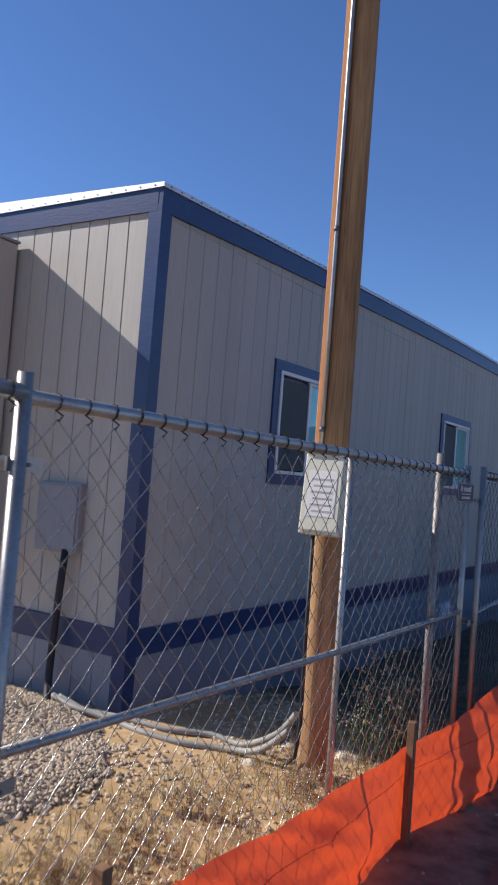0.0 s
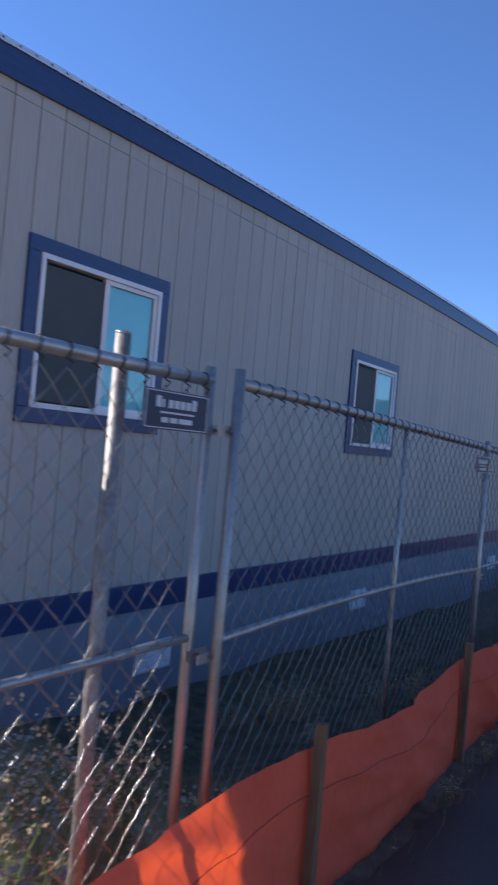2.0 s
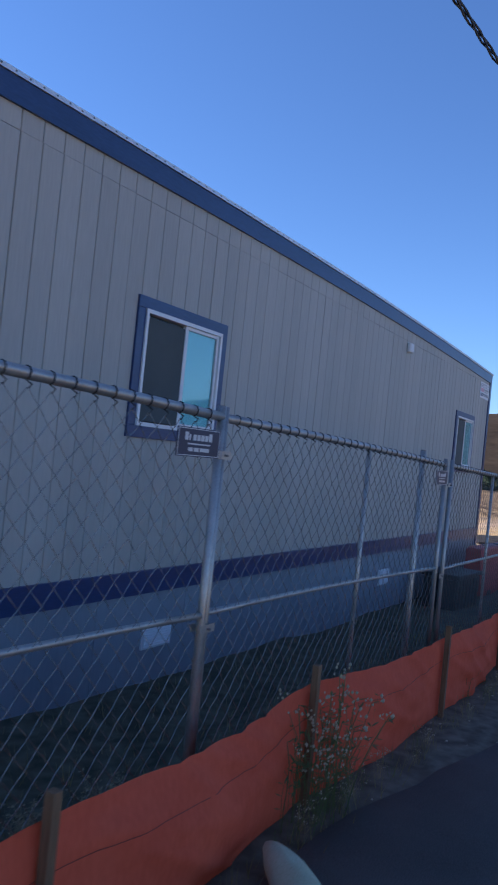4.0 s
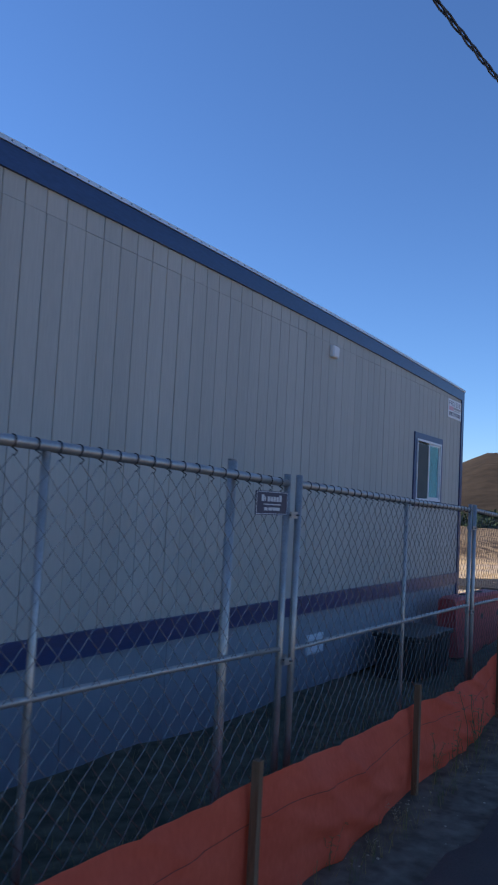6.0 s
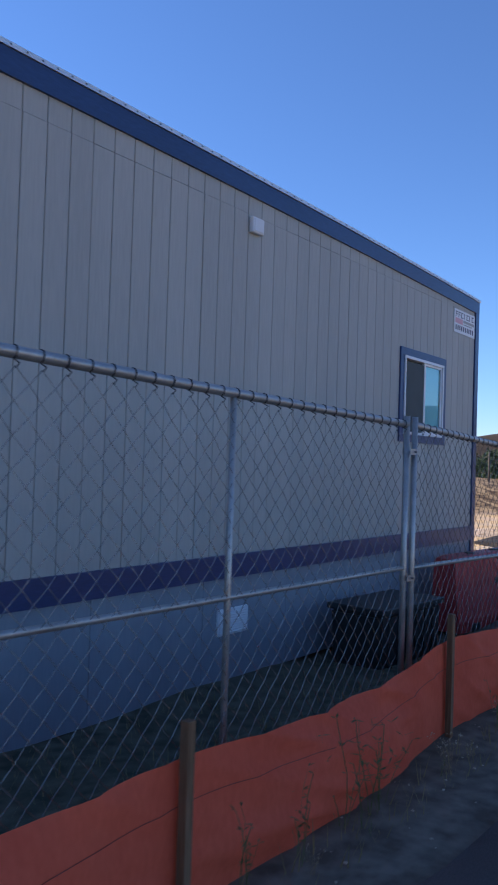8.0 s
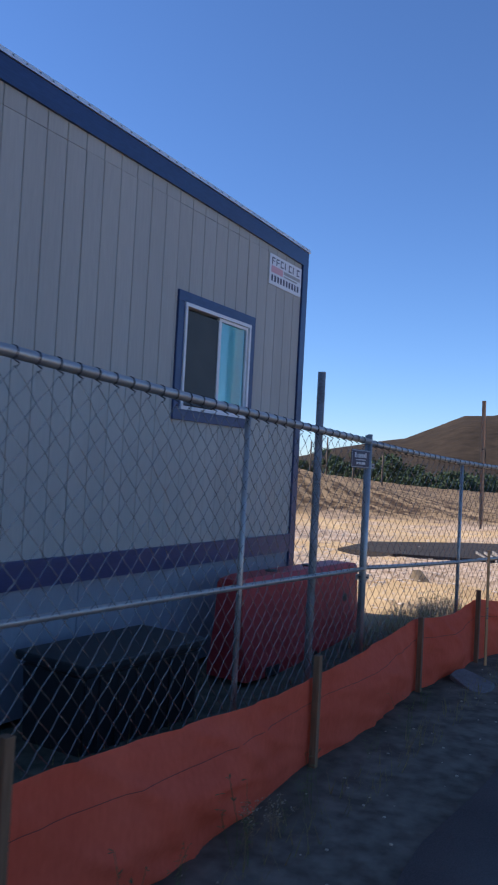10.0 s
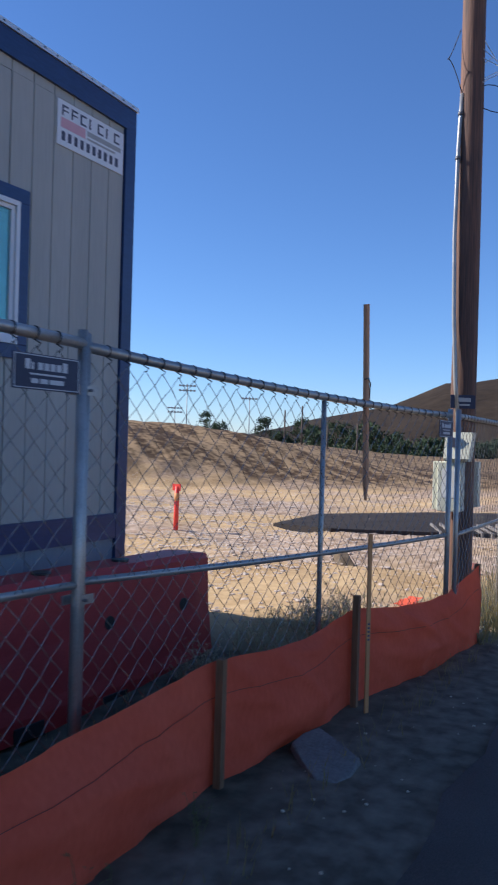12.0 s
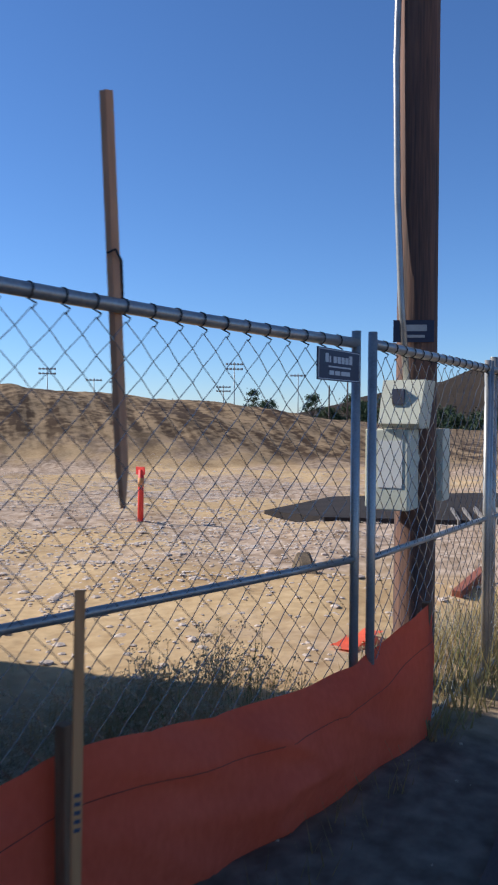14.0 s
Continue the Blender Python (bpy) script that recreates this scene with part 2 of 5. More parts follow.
    l.new(op("ADD", tracks.outputs[0], op("MULTIPLY", op("SUBTRACT", clods.outputs[0], 0.5), 0.75)), rr.inputs[0])
    # strewn pinkish gravel in the yard
    patch = n.new("ShaderNodeTexNoise")
    patch.inputs["Scale"].default_value, patch.inputs["Detail"].default_value = 0.28, 4
    l.new(geo.outputs["Position"], patch.inputs[0])
    f4 = op("MULTIPLY", op("MULTIPLY", ramp(patch.outputs[0], 0.44, 0.56), ramp(xj, 24.5, 26.0)), 0.85)
    c = blend(f4, tan, mottled((0.20, 0.135, 0.09), (0.56, 0.43, 0.325), 5.5))
    c = blend(f3, c, rr.outputs[0])
    # greenish soil colour, darkened for the shade lying between fence and trailer
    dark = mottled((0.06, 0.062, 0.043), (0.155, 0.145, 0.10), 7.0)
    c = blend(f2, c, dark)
    # shoulder soil, its colour lowered for the shade on it
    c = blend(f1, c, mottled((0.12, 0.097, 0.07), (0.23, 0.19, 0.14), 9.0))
    l.new(c, bs.inputs["Base Color"])
    return m


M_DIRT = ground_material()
M_GLASS = glass("window_glass", 0.02, (0.86, 0.95, 0.95))
M_COATED = glass("coated_glass", 0.03, (0.75, 0.95, 0.95))
M_COATED.node_tree.nodes["Principled BSDF"].inputs["IOR"].default_value = 1.42


# ---- building blocks ----
def box(bm, x0, y0, z0, x1, y1, z1, bevel=0.0):
    v = [bm.verts.new((x, y, z)) for x in (x0, x1) for y in (y0, y1) for z in (z0, z1)]
    fs = [bm.faces.new([v[i] for i in q]) for q in ((0, 1, 3, 2), (4, 6, 7, 5), (0, 4, 5, 1), (2, 3, 7, 6), (0, 2, 6, 4), (1, 5, 7, 3))]
    if bevel:
        es = list({e for f in fs for e in f.edges})
        bmesh.ops.bevel(bm, geom=es, offset=bevel, segments=2, affect="EDGES", profile=0.5)
    return bm


def tube(bm, pts, r, n=8, r1=None, caps=True):
    """A round bar along points; r may taper to r1."""
    pts = [Vector(p) for p in pts]
    rings, up = [], None
    for i, p in enumerate(pts):
        d = (pts[min(i + 1, len(pts) - 1)] - pts[max(i - 1, 0)]).normalized()
        if up is None:
            up = Vector((0, 0, 1)) if abs(d.z) < 0.9 else Vector((1, 0, 0))
        a = d.cross(up).normalized()
        b = a.cross(d).normalized()
        up = b
        rr = r if r1 is None else r + (r1 - r) * i / (len(pts) - 1)
        rings.append([bm.verts.new(p + (a * math.cos(2 * math.pi * k / n) + b * math.sin(2 * math.pi * k / n)) * rr) for k in range(n)])
    for q0, q1 in zip(rings, rings[1:]):
        for k in range(n):
            f = bm.faces.new((q0[k], q0[(k + 1) % n], q1[(k + 1) % n], q1[k]))
            f.smooth = n > 4
    if caps:
        bm.faces.new(rings[0][::-1])
        bm.faces.new(rings[-1])
    return bm


def mesh_of(bm, name, material):
    me = bpy.data.meshes.new(name)
    bmesh.ops.recalc_face_normals(bm, faces=bm.faces)
    bm.to_mesh(me)
    bm.free()
    me.materials.append(material)
    return me


def part(name, bm, material, parent=None, label=""):
    ob = new(name, mesh_of(bm, name, material))
    if parent is not None:
        ob.parent = parent
    return tagged(ob, label) if label else ob


def thing(name, x, y, z, label, category, group=""):
    e = new(name)
    e.empty_display_size = 0.2
    e.location = (x, y, z)
    return tagged(e, label, category, group)


def local(ob, parent):
    """Keeps a part built in world places where it is under a thing that has its own place."""
    ob.matrix_parent_inverse = Matrix.Translation(-parent.location)
    return ob


def wpart(name, bm, material, parent, label=""):
    return local(part(name, bm, material, parent, label), parent)


def shared(name, me, parent, at):
    """A piece on shared mesh data at a world place."""
    ob = new(name, me)
    ob.parent = parent
    top = parent
    off = Vector((0, 0, 0))
    while top is not None:
        off += top.location
        top = top.parent
    ob.location = Vector(at) - off
    return ob


rnd = random.Random(7)


def smooth(a, b, t):
    t = max(0.0, min(1.0, (t - a) / (b - a)))
    return t * t * (3 - 2 * t)


def ground_z(x, y):
    """Height of the ground: it falls slowly along the fence."""
    z = 0.25 - 0.0205 * max(-15.0, min(x, 40.0))
    far = max(0.0, min(1.0, (y - 5.5) / 4.0)) * max(0.0, min(1.0, (x - 22.0) / 5.0))
    dip = smooth(2.9, 4.2, y) * smooth(5.2, 7.5, x) * (1 - smooth(20.5, 23.5, x)) * (1 - smooth(9.0, 11.0, y))
    return z - 0.14 * far - 0.24 * dip

# ---- ground, road, distance ----
def berm_z(x, y):
    """The bank of bare earth beyond the yard, falling off to the right, seen from the road's end."""
    dx, dy = x - 20.0, y - 1.0
    r, th = math.hypot(dx, dy), math.degrees(math.atan2(dy, dx))
    crest = np.interp(th, [10, 17, 21, 25, 31, 36, 49, 60, 110], [0.0, 0.5, 0.9, 1.55, 2.4, 2.85, 3.6, 3.9, 4.0])
    furrow = 0.16 * smooth(33.0, 38.0, r) * (1 - smooth(43.0, 46.0, r)) * noise.noise(((0.79 * x - 0.62 * y) * 0.9, (0.62 * x + 0.79 * y) * 0.10, 5)) if r < 60 else 0.0
    return furrow + crest * smooth(31.0, 45.0, r + 2.5 * noise.noise((x * 0.1, y * 0.1, 0))) * (1 + 0.08 * noise.noise((x * 0.25, y * 0.25, 3)))


def height(x, y):
    z = ground_z(x, y)
    if y > 2.1 and x > 23.5 or y > 4.6 or x < 4:
        z += 0.05 * noise.noise((x * 0.7, y * 0.7, 0)) + 0.02 * noise.noise((x * 2.3, y * 2.3, 1))
    if x > 25 and y > 3.2:
        z += 0.07 * smooth(25, 28, x) * (1 - abs(noise.noise((x * 0.55 + y * 0.2, y * 0.35 - x * 0.2, 7))) * 2.2)
    if y > 2.0:
        z += 0.06 * smooth(2.1, 3.6, y) * noise.noise((x * 1.3, y * 1.3, 5))
    if x > 22 and y > 0:
        z += berm_z(x, y)
    return z


def axis_steps(lo, hi, fine0, fine1, step, grow):
    out, v = [], fine0
    while v <= fine1:
        out.append(v)
        v += step
    s, v = step, fine0
    while v > lo:
        s *= grow
        v -= s
        out.insert(0, v)
    s, v = step, out[-1]
    while v < hi:
        s *= grow
        v += s
        out.append(v)
    return out


gx, gy = axis_steps(-900, 3200, -3, 62, 0.33, 1.16), axis_steps(-900, 3200, 1.0, 50, 0.33, 1.16)
verts = [(x, y, height(x, y)) for x in gx for y in gy]
ny = len(gy)
faces = [(i * ny + j, (i + 1) * ny + j, (i + 1) * ny + j + 1, i * ny + j + 1) for i in range(len(gx) - 1) for j in range(ny - 1)]
me = bpy.data.meshes.new("ground")
me.from_pydata(verts, [], faces)
me.polygons.foreach_set("use_smooth", [True] * len(faces))
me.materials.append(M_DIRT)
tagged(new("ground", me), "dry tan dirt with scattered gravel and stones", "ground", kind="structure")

bm = bmesh.new()
edge = []
x = -40.0
while x < 90:
    y = 1.97 - 0.13 * smooth(14.0, 19.0, x) + 0.38 * smooth(2, 7, x) * (1 - smooth(9.0, 12.0, x)) + 0.10 * noise.noise((x * 0.9, 0, 0)) + 0.05 * noise.noise((x * 3.1, 2, 0))
    edge.append((x, y))
    x += 0.3
rows = []
for x, y in edge:
    z = ground_z(x, 0) + 0.035
    # unseen far edge, set close so the added tan ground beyond bounces light
    rows.append([bm.verts.new(p) for p in ((x, y + 0.03, z - 0.10), (x, y, z), (x, 0.6, z + 0.02), (x, -1.6, z + 0.03), (x, -3.4, z), (x, -3.45, z - 0.3))])
for a, b in zip(rows, rows[1:]):
    for k in range(5):
        bm.faces.new((a[k], a[k + 1], b[k + 1], b[k])).smooth = True
tagged(part("road", bm, M_ASPHALT), "dark worn asphalt road with a crumbling edge", "road", kind="structure")

# far hill and tree line
def far_point(th, r, z):
    a = radians(th)
    return Vector((20 + r * math.cos(a), 1 + r * math.sin(a), z))


bm = bmesh.new()
rows = []
for i in range(230):
    th = -182 + i * 1.0
    # below th -42 the ring is unseen, added for what the window panes reflect
    top = np.interp(th, [-182, -150, -110, -70, -42, -25, -5, 5, 9, 12, 15, 17, 19, 21.5, 24, 28, 31, 48], [12, 14, 14, 16, 34, 54, 66, 62, 60, 58, 54, 44, 34, 28, 22, 9, 4, 2]) + 2.5 * noise.noise((th * 0.35, 0, 0)) + 1.0 * noise.noise((th * 1.7, 1, 0))
    rows.append([bm.verts.new(far_point(th, r, z)) for r, z in ((420, -3), (520, top * 0.35), (600, top * 0.7 + 1.5 * noise.noise((th * 0.9, 4, 0))), (690, top), (800, top * 0.8), (1000, -5))])
for a, b in zip(rows, rows[1:]):
    for k in range(5):
        bm.faces.new((a[k], a[k + 1], b[k + 1], b[k])).smooth = True
tagged(part("hill", bm, M_HILL), "brown scrub-covered hill in the distance, with an unseen stretch added for reflections", "hill", kind="structure")


# ---- office trailer ----
TX0, TX1, TY0, TY1 = 4.62, 22.85, 4.90, 8.56


def roof_z(x):
    return 3.935 + 0.15 * max(0.0, 1 - ((x - 14.0) / 9.3) ** 2)


trailer = thing("office_trailer", 13.7, 6.7, -0.1, "long grey modular office trailer with navy trim beside the fence", "trailer")
WINS = ((6.45, 7.605), (11.02, 12.175), (20.495, 21.645))
WZ0, WZ1, TRIM = 1.935, 2.875, 0.095
SEAM, BAND0, BAND1, FLOOR = 3.72, 0.545, 0.742, -0.34


def wall_core():
    bm = bmesh.new()
    xs = [TX0 + 0.02]
    for a, b in WINS:
        xs += [a, b]
    xs.append(TX1 - 0.02)
    y0, y1 = TY0 + 0.02, TY0 + 0.11
    for k in range(len(xs) - 1):
        if k % 2 == 0:
            box(bm, xs[k], y0, FLOOR, xs[k + 1], y1, 3.95)
        else:
            box(bm, xs[k], y0, FLOOR, xs[k + 1], y1, WZ0)
            box(bm, xs[k], y0, WZ1, xs[k + 1], y1, 3.95)
    box(bm, TX0 + 0.02, TY1 - 0.11, FLOOR, TX1 - 0.02, TY1 - 0.02, 3.95)
    box(bm, TX0 + 0.02, y1 + 0.001, FLOOR, TX0 + 0.11, TY1 - 0.111, 3.95)
    box(bm, TX1 - 0.11, y1 + 0.001, FLOOR, TX1 - 0.02, TY1 - 0.111, 3.95)
    return bm


wpart("wall", wall_core(), M_CORE, trailer)
bm = bmesh.new()
box(bm, TX0 + 0.12, TY0 + 0.12, 0.55, TX1 - 0.12, TY1 - 0.12, 0.62)
wpart("floor_deck", bm, M_DARKIN, trailer)

# roof deck with its slight camber and bright drip edge
bm = bmesh.new()
rows = []
n = 40
for i in range(n + 1):
    x = TX0 - 0.035 + (TX1 - TX0 + 0.07) * i / n
    z = roof_z(x)
    rows.append([bm.verts.new(p) for p in ((x, TY0 - 0.035, z - 0.022), (x, TY0 - 0.035, z + 0.012), (x, 6.7, z + 0.07), (x, TY1 + 0.035, z + 0.012), (x, TY1 + 0.035, z - 0.022))])
for a, b in zip(rows, rows[1:]):
    for k in range(4):
        bm.faces.new((a[k], a[k + 1], b[k + 1], b[k]))
    bm.faces.new((a[4], a[0], b[0], b[4]))
bm.faces.new(rows[0][::-1])
bm.faces.new(rows[-1])
wpart("roof", bm, M_ROOF, trailer, "silver metal roof edge with a row of screws")
roof_screw = bmesh.new()
tube(roof_screw, ((0, 0, 0), (0, -0.004, 0)), 0.007, 6)
screw_me = mesh_of(roof_screw, "screw", M_SCREW)
k = 0
x = TX0 + 0.05
while x < TX1 and k < 150:
    shared("screw", screw_me, trailer, (x, TY0 - 0.035, roof_z(x) - 0.004))
    x += 0.1225
    k += 1
y = TY0 + 0.05
screw_e = mesh_of(tube(bmesh.new(), ((0, 0, 0), (-0.003, 0, 0)), 0.006, 6), "screw", M_SCREW)
while y < 7.4:
    shared("screw", screw_e, trailer, (TX0 - 0.035, y, roof_z(TX0) - 0.004))
    y += 0.14

# navy fascia along the roof, mid band, corner boards
def fascia(y0, y1):
    bm = bmesh.new()
    rows = []
    for i in range(n + 1):
        x = TX0 - 0.02 + (TX1 - TX0 + 0.04) * i / n
        z = roof_z(x)
        rows.append([bm.verts.new(p) for p in ((x, y0, z - 0.19), (x, y0, z - 0.024), (x, y1, z - 0.024), (x, y1, z - 0.19))])
    for a, b in zip(rows, rows[1:]):
        for k in range(4):
            bm.faces.new((a[k], a[(k + 1) % 4], b[(k + 1) % 4], b[k]))
    bm.faces.new(rows[0][::-1])
    bm.faces.new(rows[-1])
    return bm


wpart("fascia", fascia(TY0 - 0.022, TY0 + 0.018), M_NAVY, trailer, "navy painted fascia board")
wpart("fascia", fascia(TY1 - 0.018, TY1 + 0.022), M_NAVY, trailer)
for xa, xb in ((TX0 - 0.022, TX0 + 0.016), (TX1 - 0.016, TX1 + 0.022)):
    wpart("fascia", box(bmesh.new(), xa, TY0 + 0.02, roof_z(TX0) - 0.19, xb, TY1 - 0.02, roof_z(TX0) - 0.024), M_NAVY, trailer)
    wpart("band", box(bmesh.new(), xa + 0.004, TY0 + 0.1, BAND0, xb - 0.004, TY1 - 0.1, BAND1, 0.003), M_NAVY, trailer)
wpart("band", box(bmesh.new(), TX0 + 0.1, TY0 - 0.018, BAND0, TX1 - 0.1, TY0 + 0.018, BAND1, 0.003), M_NAVY, trailer, "navy band board")
for cx, sx in ((TX0, 1), (TX1, -1)):
    for cy, sy in ((TY0, 1), (TY1, -1)):
        bm = bmesh.new()
        xa, xb = sorted((cx - 0.021 * sx, cx + 0.10 * sx))
        ya, yb = sorted((cy - 0.021 * sy, cy + 0.018 * sy))
        box(bm, xa, ya, FLOOR, xb, yb, 3.80)
        xa, xb = sorted((cx - 0.021 * sx, cx + 0.018 * sx))
        ya, yb = sorted((cy + 0.0181 * sy, cy + 0.10 * sy))
        box(bm, xa, ya, FLOOR, xb, yb, 3.80)
        wpart("corner_board", bm, M_NAVY, trailer)


# siding boards, each with its groove
BOARDS = {}


def board(w, z0, z1, face, material):
    key = (round(w, 3), round(z0, 3), round(z1, 3), face)
    if key not in BOARDS:
        bm = bmesh.new()
        c, d = 0.004, 0.022
        g = [(c, 0), (0, c), (0, d), (w, d), (w, c), (w - c, 0)]
        if face == "end":
            lo, hi = ([bm.verts.new((b, a, z)) for a, b in g] for z in (0, z1 - z0))
        else:
            lo, hi = ([bm.verts.new((a, b, z)) for a, b in g] for z in (0, z1 - z0))
        for k in range(6):
            bm.faces.new((lo[k], lo[(k + 1) % 6], hi[(k + 1) % 6], hi[k]))
        bm.faces.new(lo)
        bm.faces.new(hi[::-1])
        BOARDS[key] = mesh_of(bm, "board", material)
    return BOARDS[key]


GAP = 0.0055
cuts = [TX0 + 0.10] + [4.77 + 0.2 * k for k in range(1, 91) if 4.77 + 0.2 * k < TX1 - 0.14] + [TX1 - 0.10]
for a, b in zip(cuts, cuts[1:]):
    spans = [(BAND1 + 0.002, SEAM - 0.004)]
    for w0, w1 in WINS:
        if b > w0 - TRIM and a < w1 + TRIM:
            spans = [(BAND1 + 0.002, WZ0 - 0.02), (WZ1 + 0.02, SEAM - 0.004)]
            if a < w0 - 0.02 or b > w1 + 0.02:
                spans.append((WZ0 - 0.02, WZ1 + 0.02))
    for z0, z1 in spans:
        aa, bb = a, b
        if abs(z0 - (WZ0 - 0.02)) < 1e-6:
            for w0, w1 in WINS:
                if b > w0 - TRIM and a < w1 + TRIM:
                    if a < w0:
                        bb = min(b, w0 - 0.02)
                    else:
                        aa = max(a, w1 + 0.02)
        if bb - aa > 0.02:
            shared("board", board(bb - aa - GAP, z0, z1, "long", M_SIDING), trailer, (aa, TY0 - 0.002 + (0.0035 if int((a - 4.6) / 1.2) % 2 else 0.0), z0))
    shared("board", board(b - a - GAP, SEAM, 3.93, "long", M_SIDING), trailer, (a, TY0 + 0.002, SEAM))
y = TY0 + 0.10
while y < TY1 - 0.12:
    w = min(0.2, TY1 - 0.10 - y)
    shared("board", board(w - GAP, BAND1 + 0.002, 3.80, "end", M_SIDING), trailer, (TX0 - 0.002, y, BAND1 + 0.002))
    shared("board", board(w - GAP, FLOOR, BAND0 - 0.002, "end", M_SKIRT), trailer, (TX0 - 0.002, y, FLOOR))
    y += 0.2
bm = bmesh.new()
box(bm, TX1 - 0.019, TY0 + 0.1, FLOOR, TX1 + 0.002, TY1 - 0.1, 3.80)
wpart("end_sheet", bm, M_SIDING, trailer)
bm = bmesh.new()
box(bm, TX0 + 0.1, TY1 - 0.019, FLOOR, TX1 - 0.1, TY1 + 0.002, 3.80)
wpart("rear_sheet", bm, M_SIDING, trailer)

# skirting sheets below the band
x = TX0 + 0.10
while x < TX1 - 0.11:
    w = min(1.22, TX1 - 0.10 - x)
    shared("skirt_sheet", board(w - 0.004, FLOOR, BAND0 - 0.002, "skirt", M_SKIRT), trailer, (x, TY0 + 0.004, FLOOR))
    x += 1.22


def skirt_vent(x, w=0.40):
    v = part("vent", box(bmesh.new(), x, TY0 - 0.014, 0.06, x + w, TY0 + 0.012, 0.285, 0.004), M_VINYL, trailer, "white louvred skirting vent")
    local(v, trailer)
    for k in range(9):
        z = 0.08 + k * 0.021
        s = bmesh.new()
        vs = [s.verts.new(p) for p in ((x + 0.02, TY0 - 0.015, z), (x + w - 0.02, TY0 - 0.015, z), (x + w - 0.02, TY0 - 0.026, z + 0.004), (x + 0.02, TY0 - 0.026, z + 0.004), (x + 0.02, TY0 - 0.015, z + 0.014), (x + w - 0.02, TY0 - 0.015, z + 0.014))]
        s.faces.new((vs[0], vs[1], vs[2], vs[3]))
        s.faces.new((vs[3], vs[2], vs[5], vs[4]))
        part("louvre", s, M_VINYL, v)


for x in (7.69, 11.42, 17.10):
    skirt_vent(x, 0.42)


def window(i, w0, w1):
    fr = thing("window_%d" % i, (w0 + w1) / 2, TY0, WZ0, "white vinyl sliding window in a navy surround, blind behind one pane", "window")
    tagged(fr, kind="structure")
    t = TRIM
    for nm, a in (("surround_board", (w0 - t, WZ1, w1 + t, WZ1 + t)), ("surround_board", (w0 - t, WZ0 - t, w1 + t, WZ0)), ("surround_board", (w0 - t, WZ0 + 0.001, w0, WZ1 - 0.001)), ("surround_board", (w1, WZ0 + 0.001, w1 + t, WZ1 - 0.001))):
        wpart(nm, box(bmesh.new(), a[0], TY0 - 0.02, a[1], a[2], TY0 + 0.018, a[3], 0.003), M_NAVY, fr)
    bm = bmesh.new()
    f = 0.032
    y0, y1 = TY0 - 0.032, TY0 + 0.06
    for a in ((w0 + 0.001, WZ1 - f, w1 - 0.001, WZ1), (w0 + 0.001, WZ0, w1 - 0.001, WZ0 + f), (w0 + 0.001, WZ0 + f, w0 + f, WZ1 - f), (w1 - f, WZ0 + f, w1 - 0.001, WZ1 - f)):
        box(bm, a[0], y0, a[1], a[2], y1, a[3])
    wpart("window_frame", bm, M_VINYL, fr)
    mid = w0 + 0.53 * (w1 - w0)
    bm = bmesh.new()
    a0, a1, s = mid - 0.03, w1 - f - 0.001, 0.03
    for a in ((a0, WZ1 - f - s, a1, WZ1 - f - 0.001), (a0, WZ0 + f + 0.001, a1, WZ0 + f + s), (a0, WZ0 + f + s, a0 + 0.045, WZ1 - f - s), (a1 - s, WZ0 + f + s, a1, WZ1 - f - s)):
        box(bm, a[0], TY0 - 0.012, a[1], a[2], TY0 + 0.018, a[3])
    wpart("sash", bm, M_VINYL, fr)
    g = wpart("pane", box(bmesh.new(), a0 + 0.045, TY0 + 0.0, WZ0 + f + s, a1 - s, TY0 + 0.005, WZ1 - f - s), M_COATED, fr)
    g.visible_shadow = False
    g = wpart("pane", box(bmesh.new(), w0 + f, TY0 + 0.030, WZ0 + f, a0 + 0.02, TY0 + 0.035, WZ1 - f), M_GLASS, fr)
    g.visible_shadow = False
    wpart("screen", box(bmesh.new(), w0 + f + 0.012, TY0 - 0.006, WZ0 + f + 0.012, a0 - 0.002, TY0 - 0.004, WZ1 - f - 0.03), M_SCREEN, fr, "dark insect screen")
    # blind slats; their tint carries the pane's sky reflection
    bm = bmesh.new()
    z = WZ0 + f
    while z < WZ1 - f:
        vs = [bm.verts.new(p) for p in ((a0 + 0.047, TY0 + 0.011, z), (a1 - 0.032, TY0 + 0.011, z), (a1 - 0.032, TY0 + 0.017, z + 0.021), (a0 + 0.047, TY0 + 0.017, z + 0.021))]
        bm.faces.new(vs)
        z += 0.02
    wpart("blind", bm, M_BLIND, fr, "slatted blind, coloured pale blue-green for the sky reflected in its pane")
    bm = bmesh.new()
    box(bm, w0 - 0.1, TY0 + 0.6, WZ0 - 0.2, w1 + 0.1, TY0 + 0.62, WZ1 + 0.2)
    wpart("dark_lining", bm, M_DARKIN, fr)
    return fr


for i, (a, b) in enumerate(WINS):
    window(i + 1, a, b)

# wall box high on the long side
jb = thing("wall_box", 17.465, TY0, 3.58, "small white junction box high on the wall", "junction box")
wpart("box_body", box(bmesh.new(), 17.37, TY0 - 0.055, 3.553, 17.535, TY0 - 0.003, 3.693, 0.012), M_VINYL, jb)
wpart("cover", box(bmesh.new(), 17.385, TY0 - 0.062, 3.568, 17.52, TY0 - 0.0555, 3.678, 0.002), M_VINYL, jb)

# company board near the far corner: coloured shapes in place of its lettering
nb = thing("company_board", 22.35, TY0, 3.38, "white printed company board screwed to the siding", "sign")
wpart("panel", box(bmesh.new(), 21.985, TY0 - 0.012, 3.385, 22.725, TY0 - 0.004, 3.705, 0.002), M_WHITE, nb)
